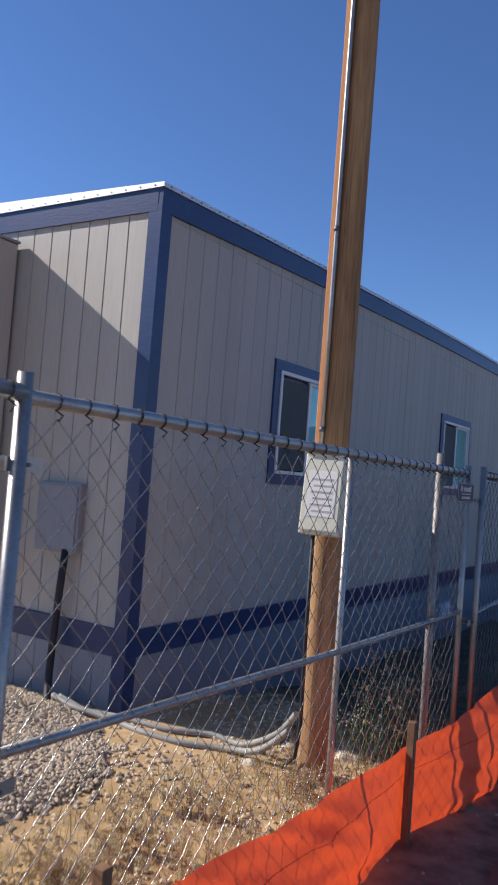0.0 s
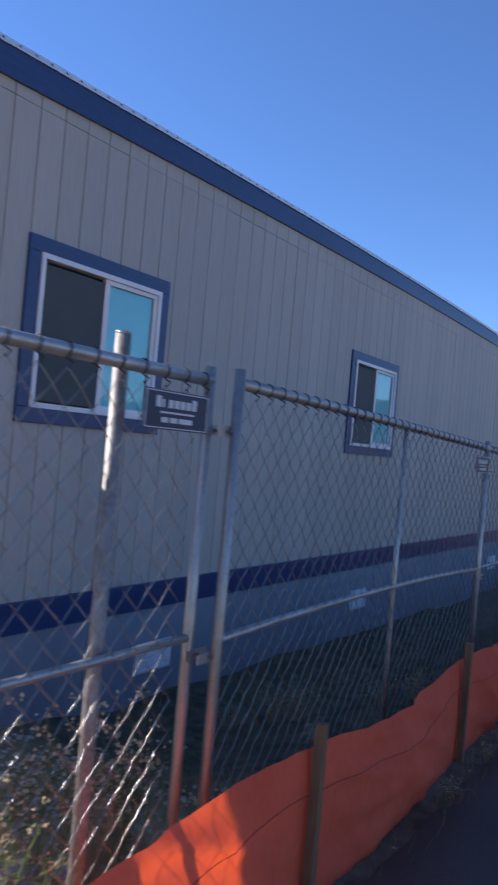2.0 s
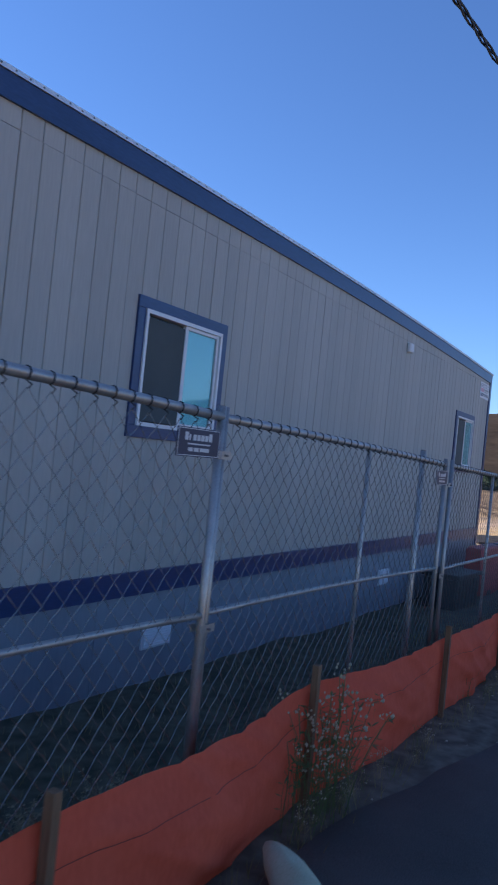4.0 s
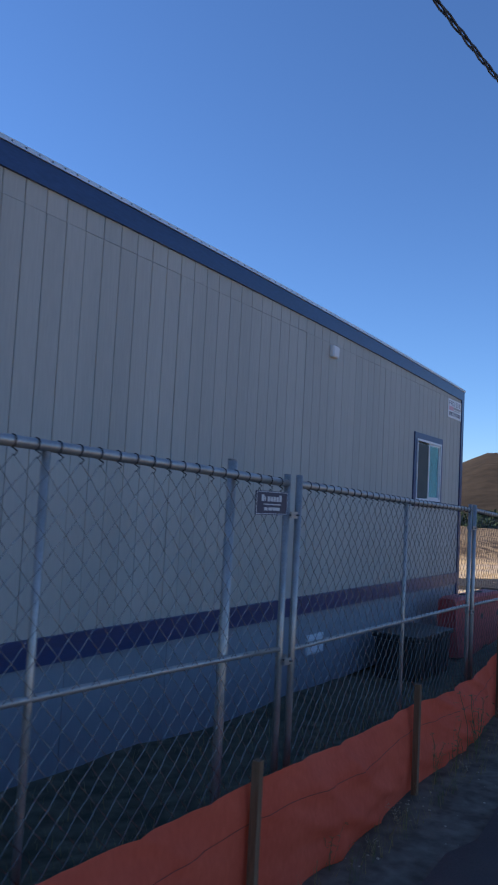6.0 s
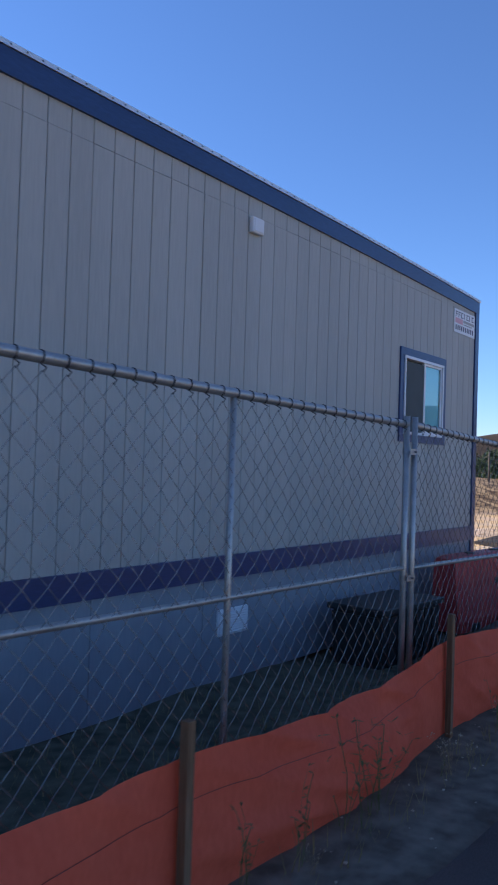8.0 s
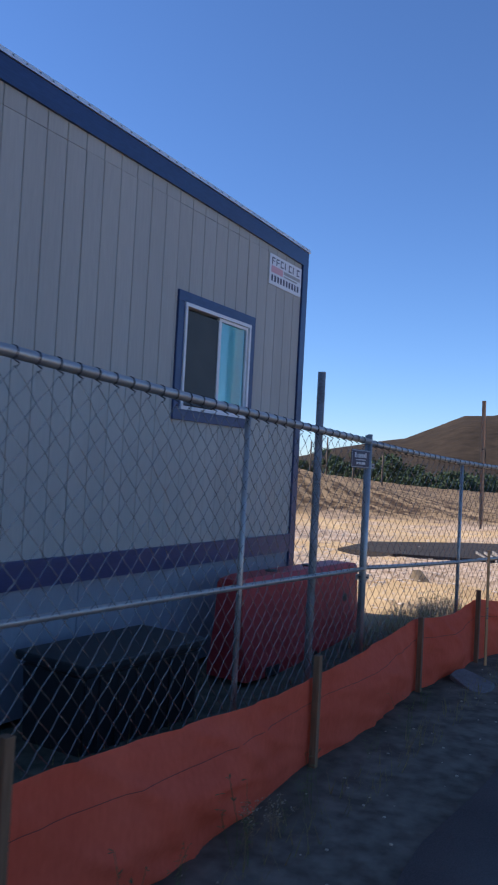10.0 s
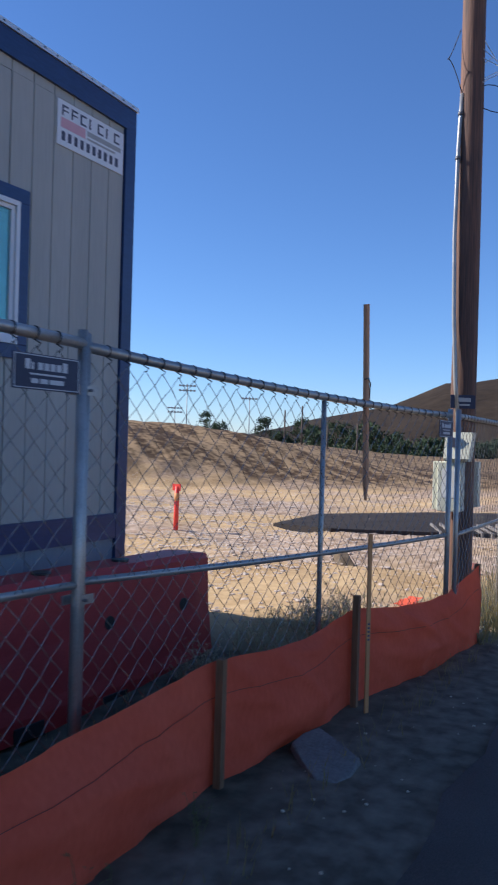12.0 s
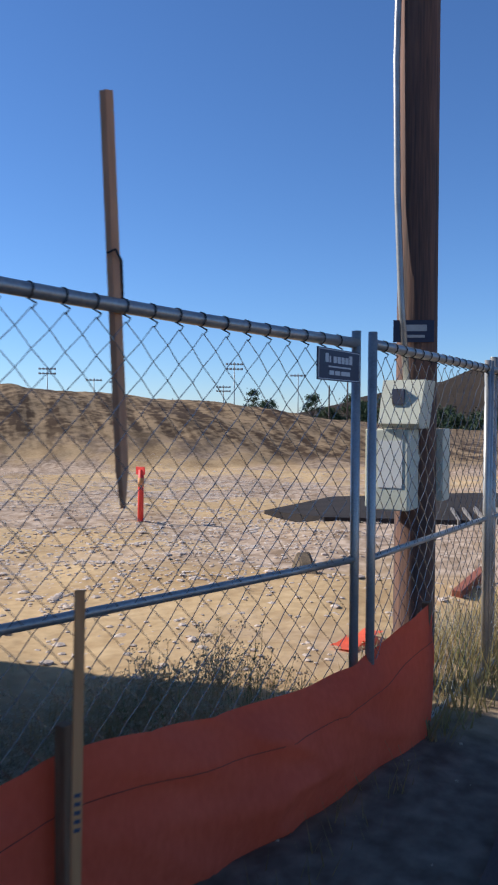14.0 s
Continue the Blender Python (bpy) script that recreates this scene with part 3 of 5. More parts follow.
for k in range(7):
    xx = 22.03 + k * 0.096
    wide = 0.022 if k in (3, 5) else 0.066
    for z0, z1 in ((3.662, 3.675), (3.632, 3.642)) if k in (0, 1, 5) else ((3.662, 3.675), (3.60, 3.613)):
        wpart("print_bar", box(bmesh.new(), xx, TY0 - 0.0135, z0, xx + wide, TY0 - 0.0122, z1), M_BLACK, nb)
    wpart("print_bar", box(bmesh.new(), xx, TY0 - 0.0136, 3.60, xx + 0.016, TY0 - 0.0123, 3.675), M_BLACK, nb)
wpart("print_bar", box(bmesh.new(), 22.02, TY0 - 0.0135, 3.515, 22.28, TY0 - 0.0122, 3.585), M_PINK, nb)
wpart("print_bar", box(bmesh.new(), 22.30, TY0 - 0.0135, 3.545, 22.69, TY0 - 0.0122, 3.58), M_INK, nb)
wpart("print_bar", box(bmesh.new(), 22.30, TY0 - 0.0135, 3.515, 22.62, TY0 - 0.0122, 3.53), M_INK, nb)
for k in range(10):
    wpart("print_bar", box(bmesh.new(), 22.03 + k * 0.066, TY0 - 0.0135, 3.425, 22.03 + k * 0.066 + 0.036, TY0 - 0.0122, 3.49), M_BLACK, nb)

# cooling unit on the end wall
ac = thing("wall_air_conditioner", 4.4, 7.0, 0.95, "tall tan-grey wall-hung air conditioner on the end wall", "air conditioner")
wpart("cabinet", box(bmesh.new(), 4.14, 6.35, 0.98, 4.594, 7.45, 3.63, 0.015), M_SIDING, ac)
for k in range(12):
    z = 1.4 + k * 0.06
    wpart("louvre", box(bmesh.new(), 4.30, 6.338, z, 4.52, 6.3495, z + 0.035), M_SKIRT, ac)
wpart("rain_hood", box(bmesh.new(), 4.12, 6.33, 3.632, 4.594, 7.47, 3.65), M_SKIRT, ac)


# ---- chain-link fence ----
def fence_y(x):
    return float(np.interp(x, [-6, 1.7, 3.57, 5.4, 7.29, 9.03, 10.95, 12.76, 14.6, 16.44, 18.34, 20.1, 21.95, 23.72, 24.5], [2.7, 2.76, 2.78, 2.745, 2.80, 2.83, 2.86, 2.82, 2.85, 2.87, 2.93, 2.96, 2.785, 2.49, 2.44]))


def fence_top(x):
    return float(np.interp(x, [-6, 1.7, 3.57, 5.4, 7.29, 9.03, 10.95, 12.76, 14.6, 16.44, 18.34, 20.1, 21.95, 23.72, 25], [2.2, 2.05, 2.03, 2.02, 2.0, 1.955, 1.925, 1.875, 1.835, 1.802, 1.735, 1.68, 1.60, 1.568, 1.56]))


RISE = 1.80


def fence_panel(x0, x1, y0=None, y1=None, t0=None, t1=None, mid=None):
    """A framed panel with woven wire between two places; the wires run up and down in zigzags and hook over the top rail."""
    y0 = fence_y(x0) - 0.035 if y0 is None else y0
    y1 = fence_y(x1) + 0.025 if y1 is None else y1
    t0 = fence_top(x0) if t0 is None else t0
    t1 = fence_top(x1) if t1 is None else t1
    xm = (x0 + x1) / 2
    bow = (fence_y(xm) - (y0 + y1) / 2) if x1 < 24.1 else 0.0
    bz = (fence_top(xm) - (t0 + t1) / 2) if x1 < 24.1 else 0.0

    def P(s, z, out=0.0):
        q = 4 * s * (1 - s)
        return Vector((x0 + (x1 - x0) * s, y0 + (y1 - y0) * s + bow * q - out, t0 + (t1 - t0) * s + bz * q + z))

    pn = thing("chain_link_fence", xm, (y0 + y1) / 2, (t0 + t1) / 2 - RISE - 0.05, "temporary galvanised chain-link fence section in a tube frame", "fence", "temporary fence sections")
    S = [k / 8 for k in range(9)]
    length = math.hypot(x1 - x0, y1 - y0)
    wpart("top_rail", tube(bmesh.new(), [P(s, 0) for s in S], 0.0215, 10), M_GALV, pn)
    wpart("middle_rail", tube(bmesh.new(), [P(s, -0.89) for s in S], 0.0155, 8), M_GALV, pn)
    wpart("bottom_rail", tube(bmesh.new(), [P(s, -RISE) for s in S], 0.0175, 8), M_GALV, pn)
    wpart("end_post", tube(bmesh.new(), [P(0, 0.05), P(0, -RISE - 0.08)], 0.0195, 10), M_GALV, pn)
    wpart("end_post", tube(bmesh.new(), [P(1, 0.05), P(1, -RISE - 0.08)], 0.0195, 10), M_GALV, pn)
    sm = 0.5 if mid is None else (mid - x0) / (x1 - x0)
    if length > 2.5:
        wpart("middle_post", tube(bmesh.new(), [P(sm, -0.02), P(sm, -RISE)], 0.0155, 8), M_GALV, pn)
    # woven wire, on the road side of the rails
    pitch = 0.108
    cols = int((length - 0.06) / (pitch / 2))
    ds = pitch / 2 / length
    step = 0.0545
    nseg = int((RISE - 0.05) / step)
    V, F = [], []
    r, sides = 0.0016, 6
    for c in range(cols):
        base = 0.03 / length + c * ds
        prev = None
        for k in range(nseg + 1):
            s = base + (ds * 0.5 if (k + c) % 2 else -ds * 0.5)
            p = P(min(max(s, 0), 1), -0.045 - k * step, 0.012 + (0.003 if k % 2 else -0.003))
            if prev is not None:
                ax = (p - prev).normalized()
                u = ax.cross(Vector((0, 1, 0))).normalized()
                w = u.cross(ax)
                i0 = len(V)
                for q in range(sides):
                    o = (u * math.cos(2 * math.pi * q / sides) + w * math.sin(2 * math.pi * q / sides)) * r
                    V += [prev + o, p + o]
                for q in range(sides):
                    a, b = i0 + 2 * q, i0 + 2 * ((q + 1) % sides)
                    F.append((a, b, b + 1, a + 1))
            prev = p
    me = bpy.data.meshes.new("wire_mesh")
    me.from_pydata([tuple(v) for v in V], [], F)
    me.polygons.foreach_set("use_smooth", [True] * len(F))
    me.materials.append(M_WIRE)
    ob = new("wire_mesh", me)
    ob.parent = pn
    local(ob, pn)
    tagged(ob, "woven galvanised diamond mesh")
    # tie wires round the top rail
    d = 0.111
    while d < length - 0.04:
        s = d / length
        bm = bmesh.new()
        c = P(s, 0)
        pts = [c + Vector((0.018 * (a / 7 - 0.5), -0.025 * math.cos(math.pi * 2 * a / 9 - 1.2), 0.025 * math.sin(math.pi * 2 * a / 9 - 1.2) - 0.001)) for a in range(8)]
        tube(bm, pts + [c + Vector((0.008, -0.02, -0.035)), c + Vector((0.0, -0.012, -0.052))], 0.0026, 4, caps=False)
        wpart("tie_wire", bm, M_CABLE, pn)
        d += 0.108
    return pn


JOINTS = (-1.95, 1.62, 5.40, 9.035, 12.755, 16.44, 20.10, 23.725)
MIDDLES = (None, 3.57, 7.29, 10.955, 14.61, 18.34, 21.945)
# how far each panel's two ends stand before or behind the line
STAGGER = ((0.0, 0.0), (-0.04, 0.035), (0.04, -0.04), (-0.01, 0.012), (0.02, -0.02), (0.012, -0.012), (-0.02, 0.02), (0.03, -0.035))
for a, b, c, s0, s1 in zip(JOINTS, JOINTS[1:], MIDDLES, STAGGER, STAGGER[1:]):
    fence_panel(a + 0.032, b - 0.032, fence_y(a) + s0[1], fence_y(b) + s1[0], mid=c)
# beyond the pole the line runs on
NEXT = ((23.727, 2.475, 1.568), (25.46, 2.48, 1.56), (29.1, 2.40, 1.53), (32.7, 2.35, 1.48), (36.4, 2.3, 1.42))
for (xa, ya, ta), (xb, yb, tb) in zip(NEXT, NEXT[1:]):
    fence_panel(xa + 0.03, xb - 0.03, ya, yb, ta, tb)

for j in JOINTS[1:-1]:
    for dz in (-0.17, -0.95):
        c = thing("panel_clamp", j, fence_y(j), fence_top(j) + dz, "galvanised clamp joining two fence panels", "clamp", "panel clamps")
        part("plate", box(bmesh.new(), -0.058, -0.028, -0.018, 0.058, -0.0235, 0.018), M_GALV, c)
        part("plate", box(bmesh.new(), -0.058, 0.0235, -0.018, 0.058, 0.028, 0.018), M_GALV, c)
        part("bolt", tube(bmesh.new(), ((0, -0.045, 0), (0, 0.04, 0)), 0.006, 6), M_SCREW, c)

for x, y, z, m in ((4.965, 2.838, 2.114, M_RUST), (12.245, 2.895, 1.965, M_GALV), (19.32, 2.985, 2.065, M_RUST), (25.70, 2.52, 1.64, M_GALV)):
    p = thing("steel_post", x, y, ground_z(x, y), "driven steel post standing taller than the fence", "post", "driven posts")
    wpart("pipe", tube(bmesh.new(), ((x, y, ground_z(x, y) - 0.3), (x, y, z)), 0.0245, 12), m, p)
    wpart("cap", tube(bmesh.new(), ((x, y, z), (x, y, z + 0.008)), 0.024, 12), M_GALV, p)


def fence_sign(x0, x1, top):
    y = fence_y((x0 + x1) / 2) - 0.034
    s = thing("fence_sign", (x0 + x1) / 2, y, top - 0.12, "small dark rental sign wired to the chain-link", "sign", "fence signs")
    hh = 0.122
    wpart("plate", box(bmesh.new(), x0, y - 0.004, top - hh, x1, y, top, 0.0015), M_SIGN, s)
    w = x1 - x0
    for a, b, z0, z1 in ((0.02, 0.98, 0.004, 0.007), (0.02, 0.98, 0.115, 0.118), (0.02, 0.03, 0.0071, 0.1149), (0.97, 0.98, 0.0071, 0.1149), (0.24, 0.76, 0.05, 0.056), (0.26, 0.36, 0.022, 0.038), (0.39, 0.50, 0.022, 0.038), (0.53, 0.74, 0.022, 0.038)) + tuple((0.17 + 0.092 * k, 0.17 + 0.092 * k + (0.03 if k == 1 else 0.07), 0.068, 0.102 if k in (0, 6) else 0.093) for k in range(7)):
        wpart("print_bar", box(bmesh.new(), x0 + a * w, y - 0.0055, top - hh + z0, x0 + b * w, y - 0.0042, top - hh + z1), M_PRINT, s)



for a, b, t in ((4.94, 5.27, 1.955), (8.63, 8.96, 1.89), (12.31, 12.64, 1.825), (19.70, 20.03, 1.615), (23.30, 23.67, 1.525)):
    fence_sign(a, b, t)

# ---- orange silt fence ----
STAKES = ((1.9, 2.62, 0.86), (4.11, 2.60, 0.75), (5.75, 2.43, 0.83), (7.77, 2.49, 0.782), (9.75, 2.56, 0.766), (11.89, 2.46, 0.686), (13.95, 2.485, 0.656), (16.5, 2.60, 0.656), (18.8, 2.68, 0.46), (20.8, 2.74, 0.382), (22.195, 2.65, 0.45), (24.28, 2.36, 0.40))
for x, y, z in STAKES:
    st = thing("wooden_stake", x, y, ground_z(x, y), "weathered wooden stake holding up the silt fence", "stake", "silt fence stakes")
    bm = bmesh.new()
    back = 0.06 if x > 24 else 0.0
    box(bm, x - 0.019, y + back - 0.019, ground_z(x, y) - 0.25, x + 0.019, y + back + 0.019, z, 0.003)
    wpart("shaft", bm, M_STAKE, st)

cx = [s[0] for s in STAKES]
HEM = ((-2, .72), (2.3, .66), (3.3, .625), (4.1, .61), (4.6, .635), (5.1, .675), (5.5, .725), (5.75, .75), (6.0, .70), (6.6, .645), (7.05, .64), (7.6, .685), (7.8, .685), (8.4, .628), (9.2, .605), (9.68, .668), (10.05, .635), (10.5, .60), (11.0, .582), (11.6, .575), (12.0, .58), (12.4, .555), (13.0, .52), (13.5, .507), (13.9, .525), (14.3, .484), (14.95, .42), (15.5, .415), (15.85, .43), (16.4, .488), (16.6, .49), (17.0, .45), (17.8, .385), (18.6, .33), (19.45, .335), (20.0, .35), (20.75, .37), (21.3, .315), (21.7, .28), (21.95, .32), (22.15, .37), (22.3, .357), (22.55, .318), (22.85, .27), (23.4, .242), (23.7, .252), (23.95, .315), (24.3, .42))
V, F = [], []
nx, nz = 760, 26
for i in range(nx + 1):
    x = -2.0 + (24.30 + 2.0) * i / nx
    y = float(np.interp(x, [-2] + cx, [2.6] + [s[1] for s in STAKES]))
    top = float(np.mean(np.interp([x + d for d in (-0.22, -0.11, 0.0, 0.11, 0.22)], [h[0] for h in HEM], [h[1] for h in HEM])))
    kk = max([0] + [j for j in range(len(cx) - 1) if cx[j] <= x])
    u = (x - cx[kk]) / (cx[min(kk + 1, len(cx) - 1)] - cx[kk]) if cx[kk] <= x else 0.5
    bot = ground_z(x, y) - 0.03
    for j in range(nz + 1):
        v = j / nz
        belly = 0.085 * math.sin(math.pi * v) * (0.12 + 0.88 * math.sin(math.pi * max(0, min(1, u))) ** 2) - 0.045 + 0.03 * (1 - v) ** 2 * math.sin(math.pi * max(0, min(1, u)))
        fold = 1 - abs(noise.noise((x * 2.1 + v * 2.6, x * 0.4 - v * 0.8, 11))) * 2
        wr = 0.03 * max(0.0, fold) ** 3 + 0.026 * noise.noise((x * 1.1 + v * 0.9, v * 4.5, 0)) + 0.014 * noise.noise((x * 3.4 + v * 2.5, v * 7, 2)) + 0.006 * noise.noise((x * 11, v * 5 + x * 4, 4))
        V.append((x, y - belly - wr * (0.25 + 0.75 * math.sin(math.pi * max(0, min(1, u)))) + 0.0, bot + (top - bot) * v + 0.005 * noise.noise((x * 3, 0, 9)) * v))
for i in range(nx):
    for j in range(nz):
        a = i * (nz + 1) + j
        F.append((a, a + nz + 1, a + nz + 2, a + 1))
me = bpy.data.meshes.new("cloth")
me.from_pydata(V, [], F)
me.polygons.foreach_set("use_smooth", [True] * len(F))
me.materials.append(M_ORANGE)
silt = thing("silt_fence", 11.0, 2.5, 0.0, "sagging orange woven silt fence cloth along the roadside", "silt fence")
cloth = new("cloth", me)
cloth.parent = silt
local(cloth, silt)
seam = bmesh.new()
pts = []
for i in range(0, nx + 1, 2):
    q = Vector(V[i * (nz + 1) + 19])
    pts.append(q + Vector((0, -0.004, 0)))
tube(seam, pts, 0.0014, 4)
wpart("seam_cord", seam, M_SEAM, silt)

# ---- utility poles ----
def utility_pole(x, y, r0, r1, h, m, label):
    p = thing("utility_pole", x, y, ground_z(x, y), label, "utility pole")
    z0 = ground_z(x, y) - 0.4
    bm = bmesh.new()
    nn, rows = 22, []
    for i in range(41):
        z = z0 + (h - z0) * i / 40
        r = r0 + (r1 - r0) * i / 40
        rows.append([bm.verts.new((x + math.cos(a) * rr, y + math.sin(a) * rr, z)) for k in range(nn) for a in (2 * math.pi * k / nn,) for rr in (r * (1 + 0.03 * noise.noise((math.cos(a) * 2, math.sin(a) * 2, z * 0.5)) + 0.015 * noise.noise((k * 1.7, 0, z * 0.2))),)])
    for a, b in zip(rows, rows[1:]):
        for k in range(nn):
            bm.faces.new((a[k], a[(k + 1) % nn], b[(k + 1) % nn], b[k])).smooth = True
    bm.faces.new(rows[-1])
    wpart("trunk", bm, m, p)
    return p


PA = utility_pole(4.535, 3.345, 0.09, 0.075, 9.5, M_POLE, "brown wooden utility pole with a riser conduit, inside the fence")
PB = utility_pole(24.94, 2.735, 0.118, 0.09, 9.5, M_POLEOLD, "old weathered wooden utility pole with a riser conduit")


def riser(p, pts, r, m, straps=()):
    wpart("riser_conduit", tube(bmesh.new(), pts, r, 10), m, p, "silver riser conduit strapped to the pole")
    for q in straps:
        wpart("strap", tube(bmesh.new(), (Vector(q) + Vector((0, 0, -0.015)), Vector(q) + Vector((0, 0, 0.015))), r * 1.35, 10), M_SCREW, p)


riser(PA, [(4.435, 3.385, z) for z in (2.0, 3.0, 4.0, 5.0, 6.0, 7.0, 8.0)], 0.013, M_GALV, [(4.435, 3.385, z) for z in (2.2, 3.4, 4.9)])
wpart("moulding", box(bmesh.new(), 4.44, 3.40, 1.98, 4.485, 3.432, 8.0, 0.004), M_LATH, PA, "orange-brown wooden moulding over the cable")
riser(PB, [(24.79, 2.73, 1.42), (24.79, 2.77, 1.9), (24.805, 2.805, 2.5), (24.815, 2.822, 3.2), (24.835, 2.815, 4.0), (24.85, 2.808, 4.25), (24.86, 2.80, 4.48)], 0.019, M_GALV, [(24.833, 2.816, 3.9), (24.852, 2.807, 4.3)])


# box on the first pole, face turned to the near end of the yard
MB = thing("breaker_box", 4.36, 3.3, 1.6, "beige metal breaker box with a printed label on the pole", "electrical box")
bm = bmesh.new()
box(bm, -0.105, -0.12, 0, 0.065, 0.12, 0.46, 0.008)
encl = part("enclosure", bm, M_BOX, MB)
part("front_cover", box(bmesh.new(), -0.113, -0.113, 0.02, -0.1055, 0.113, 0.43, 0.004), M_BOX, MB)
part("rain_lip", box(bmesh.new(), -0.13, -0.125, 0.4605, 0.07, 0.125, 0.472, 0.003), M_BOX, MB)
lab = part("label_plate", box(bmesh.new(), -0.1155, -0.085, 0.10, -0.1132, 0.085, 0.36), M_LABEL, MB, "white printed warning label")
for k in range(6):
    part("print_bar", box(bmesh.new(), -0.1168, -0.065, 0.125 + k * 0.036, -0.1157, 0.05 + 0.012 * (k % 2), 0.135 + k * 0.036), M_INK, lab)
part("rear_enclosure", box(bmesh.new(), 0.36, 0.02, -0.02, 0.50, 0.19, 0.455, 0.006), M_SKIRT, MB, "grey metal box behind the pole")
part("backing_bar", box(bmesh.new(), 0.0655, 0.13, 0.30, 0.3595, 0.148, 0.34), M_SKIRT, MB)
MB.location = (4.355, 3.285, 1.585)
MB.rotation_euler = (0, radians(7), radians(6))
drop = thing("ground_conduit", 4.38, 3.38, 0.1, "thin dark conduit running down the pole from the box", "conduit")
wpart("pipe", tube(bmesh.new(), [(4.37, 3.36, 1.62), (4.37, 3.36, 1.0), (4.385, 3.36, 0.5), (4.42, 3.40, 0.30), (4.46, 3.5, 0.2)], 0.012, 8), M_CABLE, drop)

# boxes on the far pole
B2 = thing("service_box", 25.0, 2.75, 0.55, "beige meter and breaker boxes stacked on the far pole", "electrical box")
bm = bmesh.new()
box(bm, -0.10, -0.13, 0, 0.12, 0.13, 0.50, 0.008)
part("breaker_enclosure", bm, M_BOX, B2)
part("label_plate", box(bmesh.new(), -0.104, -0.09, 0.14, -0.1012, 0.08, 0.43), M_LABEL, B2, "white printed label")
bm = bmesh.new()
vs = [bm.verts.new(p) for p in ((-0.09, -0.20, 0.505), (-0.09, 0.06, 0.505), (0.12, 0.06, 0.505), (0.12, -0.20, 0.505), (-0.16, -0.215, 0.535), (-0.16, 0.06, 0.535), (-0.10, -0.24, 0.80), (-0.10, 0.05, 0.80), (0.12, 0.05, 0.80), (0.12, -0.24, 0.80))]
for q in ((0, 1, 2, 3), (4, 5, 7, 6), (6, 7, 8, 9), (0, 4, 6, 9, 3), (1, 2, 8, 7, 5), (2, 3, 9, 8), (0, 1, 5, 4)):
    bm.faces.new([vs[i] for i in q])
part("meter_hood", bm, M_BOX, B2)
part("meter_window", box(bmesh.new(), -0.145, -0.11, 0.65, -0.115, -0.03, 0.745), M_BLACK, B2, "dark meter window")
part("side_panel", box(bmesh.new(), -0.06, 0.131, 0.01, 0.12, 0.19, 0.50, 0.006), M_BOX, B2)
part("rear_enclosure", box(bmesh.new(), 0.33, -0.24, 0.03, 0.50, -0.10, 0.50, 0.006), M_BOX, B2)
part("backing_bar", box(bmesh.new(), 0.1205, -0.125, 0.30, 0.3295, -0.105, 0.34), M_BOX, B2)
B2.location = (24.71, 2.765, 0.775)
B2.rotation_euler = (0, 0, radians(4))
B2.scale = (0.85, 0.78, 0.86)
# loose wires at the top of the far riser
for k, (dx, dy, dz, m) in enumerate(((-0.10, 0.12, 0.6, M_CABLE), (0.20, -0.42, 0.42, M_WHITE), (0.14, -0.55, 0.30, M_WHITE), (0.12, -0.36, -0.10, M_CABLE), (0.10, -0.25, 0.65, M_WHITE))):
    w = thing("loose_wire", 24.86, 2.80, 4.5, "thin loose wire looping from the conduit head", "wire", "loose wires")
    pts = []
    for i in range(15):
        s = i / 14
        pts.append((24.86 + dx * math.sin(math.pi * s) + 0.04 * s, 2.80 + dy * math.sin(math.pi * s * 0.9), 4.48 + dz * s + 0.10 * math.sin(2 * math.pi * s)))
    wpart("strand", tube(bmesh.new(), pts, 0.004, 5), m, w)
oc = thing("overhead_cable", 15.0, 2.9, 5.4, "twisted black overhead service cable", "cable")


for ph in (0, 2.1, 4.2):
    pts = []
    for i in range(420):
        x = -45 + (25.0 + 45) * (i / 419) ** 0.8
        z = 4.12 + 0.12 * (x - 8.24) + 0.0035 * (x - 8.24) ** 2 + 0.12 * max(0.0, 7.0 - x)
        y = 2.3 + 0.5 * smooth(16, 25, x) - 0.30 * max(0.0, 7.0 - x)
        pts.append((x, y + 0.014 * math.cos(x * 7 + ph), z + 0.014 * math.sin(x * 7 + ph)))
    wpart("strand", tube(bmesh.new(), pts, 0.0075, 5), M_CABLE, oc)

# ---- stakes on and before the fence ----
hs = thing("hanging_stake", 22.56, 2.67, 1.0, "long pointed wooden stake wired to the fence top rail", "stake")
bm = bmesh.new()
a, b = Vector((22.445, 2.735, 2.205)), Vector((22.513, 2.735, 1.10))
tip = Vector((22.518, 2.735, 0.985))
w = Vector((0.0118, -0.004, 0.0015))
d = Vector((0, 0.012, 0))
top = [bm.verts.new(a + w * sx + d * sy) for sx, sy in ((-1, -1), (1, -1), (1, 1), (-1, 1))]
low = [bm.verts.new(b + w * sx + d * sy) for sx, sy in ((-1, -1), (1, -1), (1, 1), (-1, 1))]
end = [bm.verts.new(tip + w * 0.18 * sx + d * 0.6 * sy) for sx, sy in ((-1, -1), (1, -1), (1, 1), (-1, 1))]
for p, q in ((top, low), (low, end)):
    for k in range(4):
        bm.faces.new((p[k], p[(k + 1) % 4], q[(k + 1) % 4], q[k]))
bm.faces.new(top)
bm.faces.new(end[::-1])
wpart("shaft", bm, M_GREYWOOD, hs)
wpart("knot_wire", tube(bmesh.new(), [(22.455, 2.74, 1.74), (22.462, 2.715, 1.75), (22.485, 2.712, 1.72), (22.50, 2.72, 1.60)], 0.004, 5), M_CABLE, hs)

ls = thing("survey_lath", 22.2, 2.42, -0.21, "tall thin pale survey lath before the silt fence", "lath")
bm = bmesh.new()
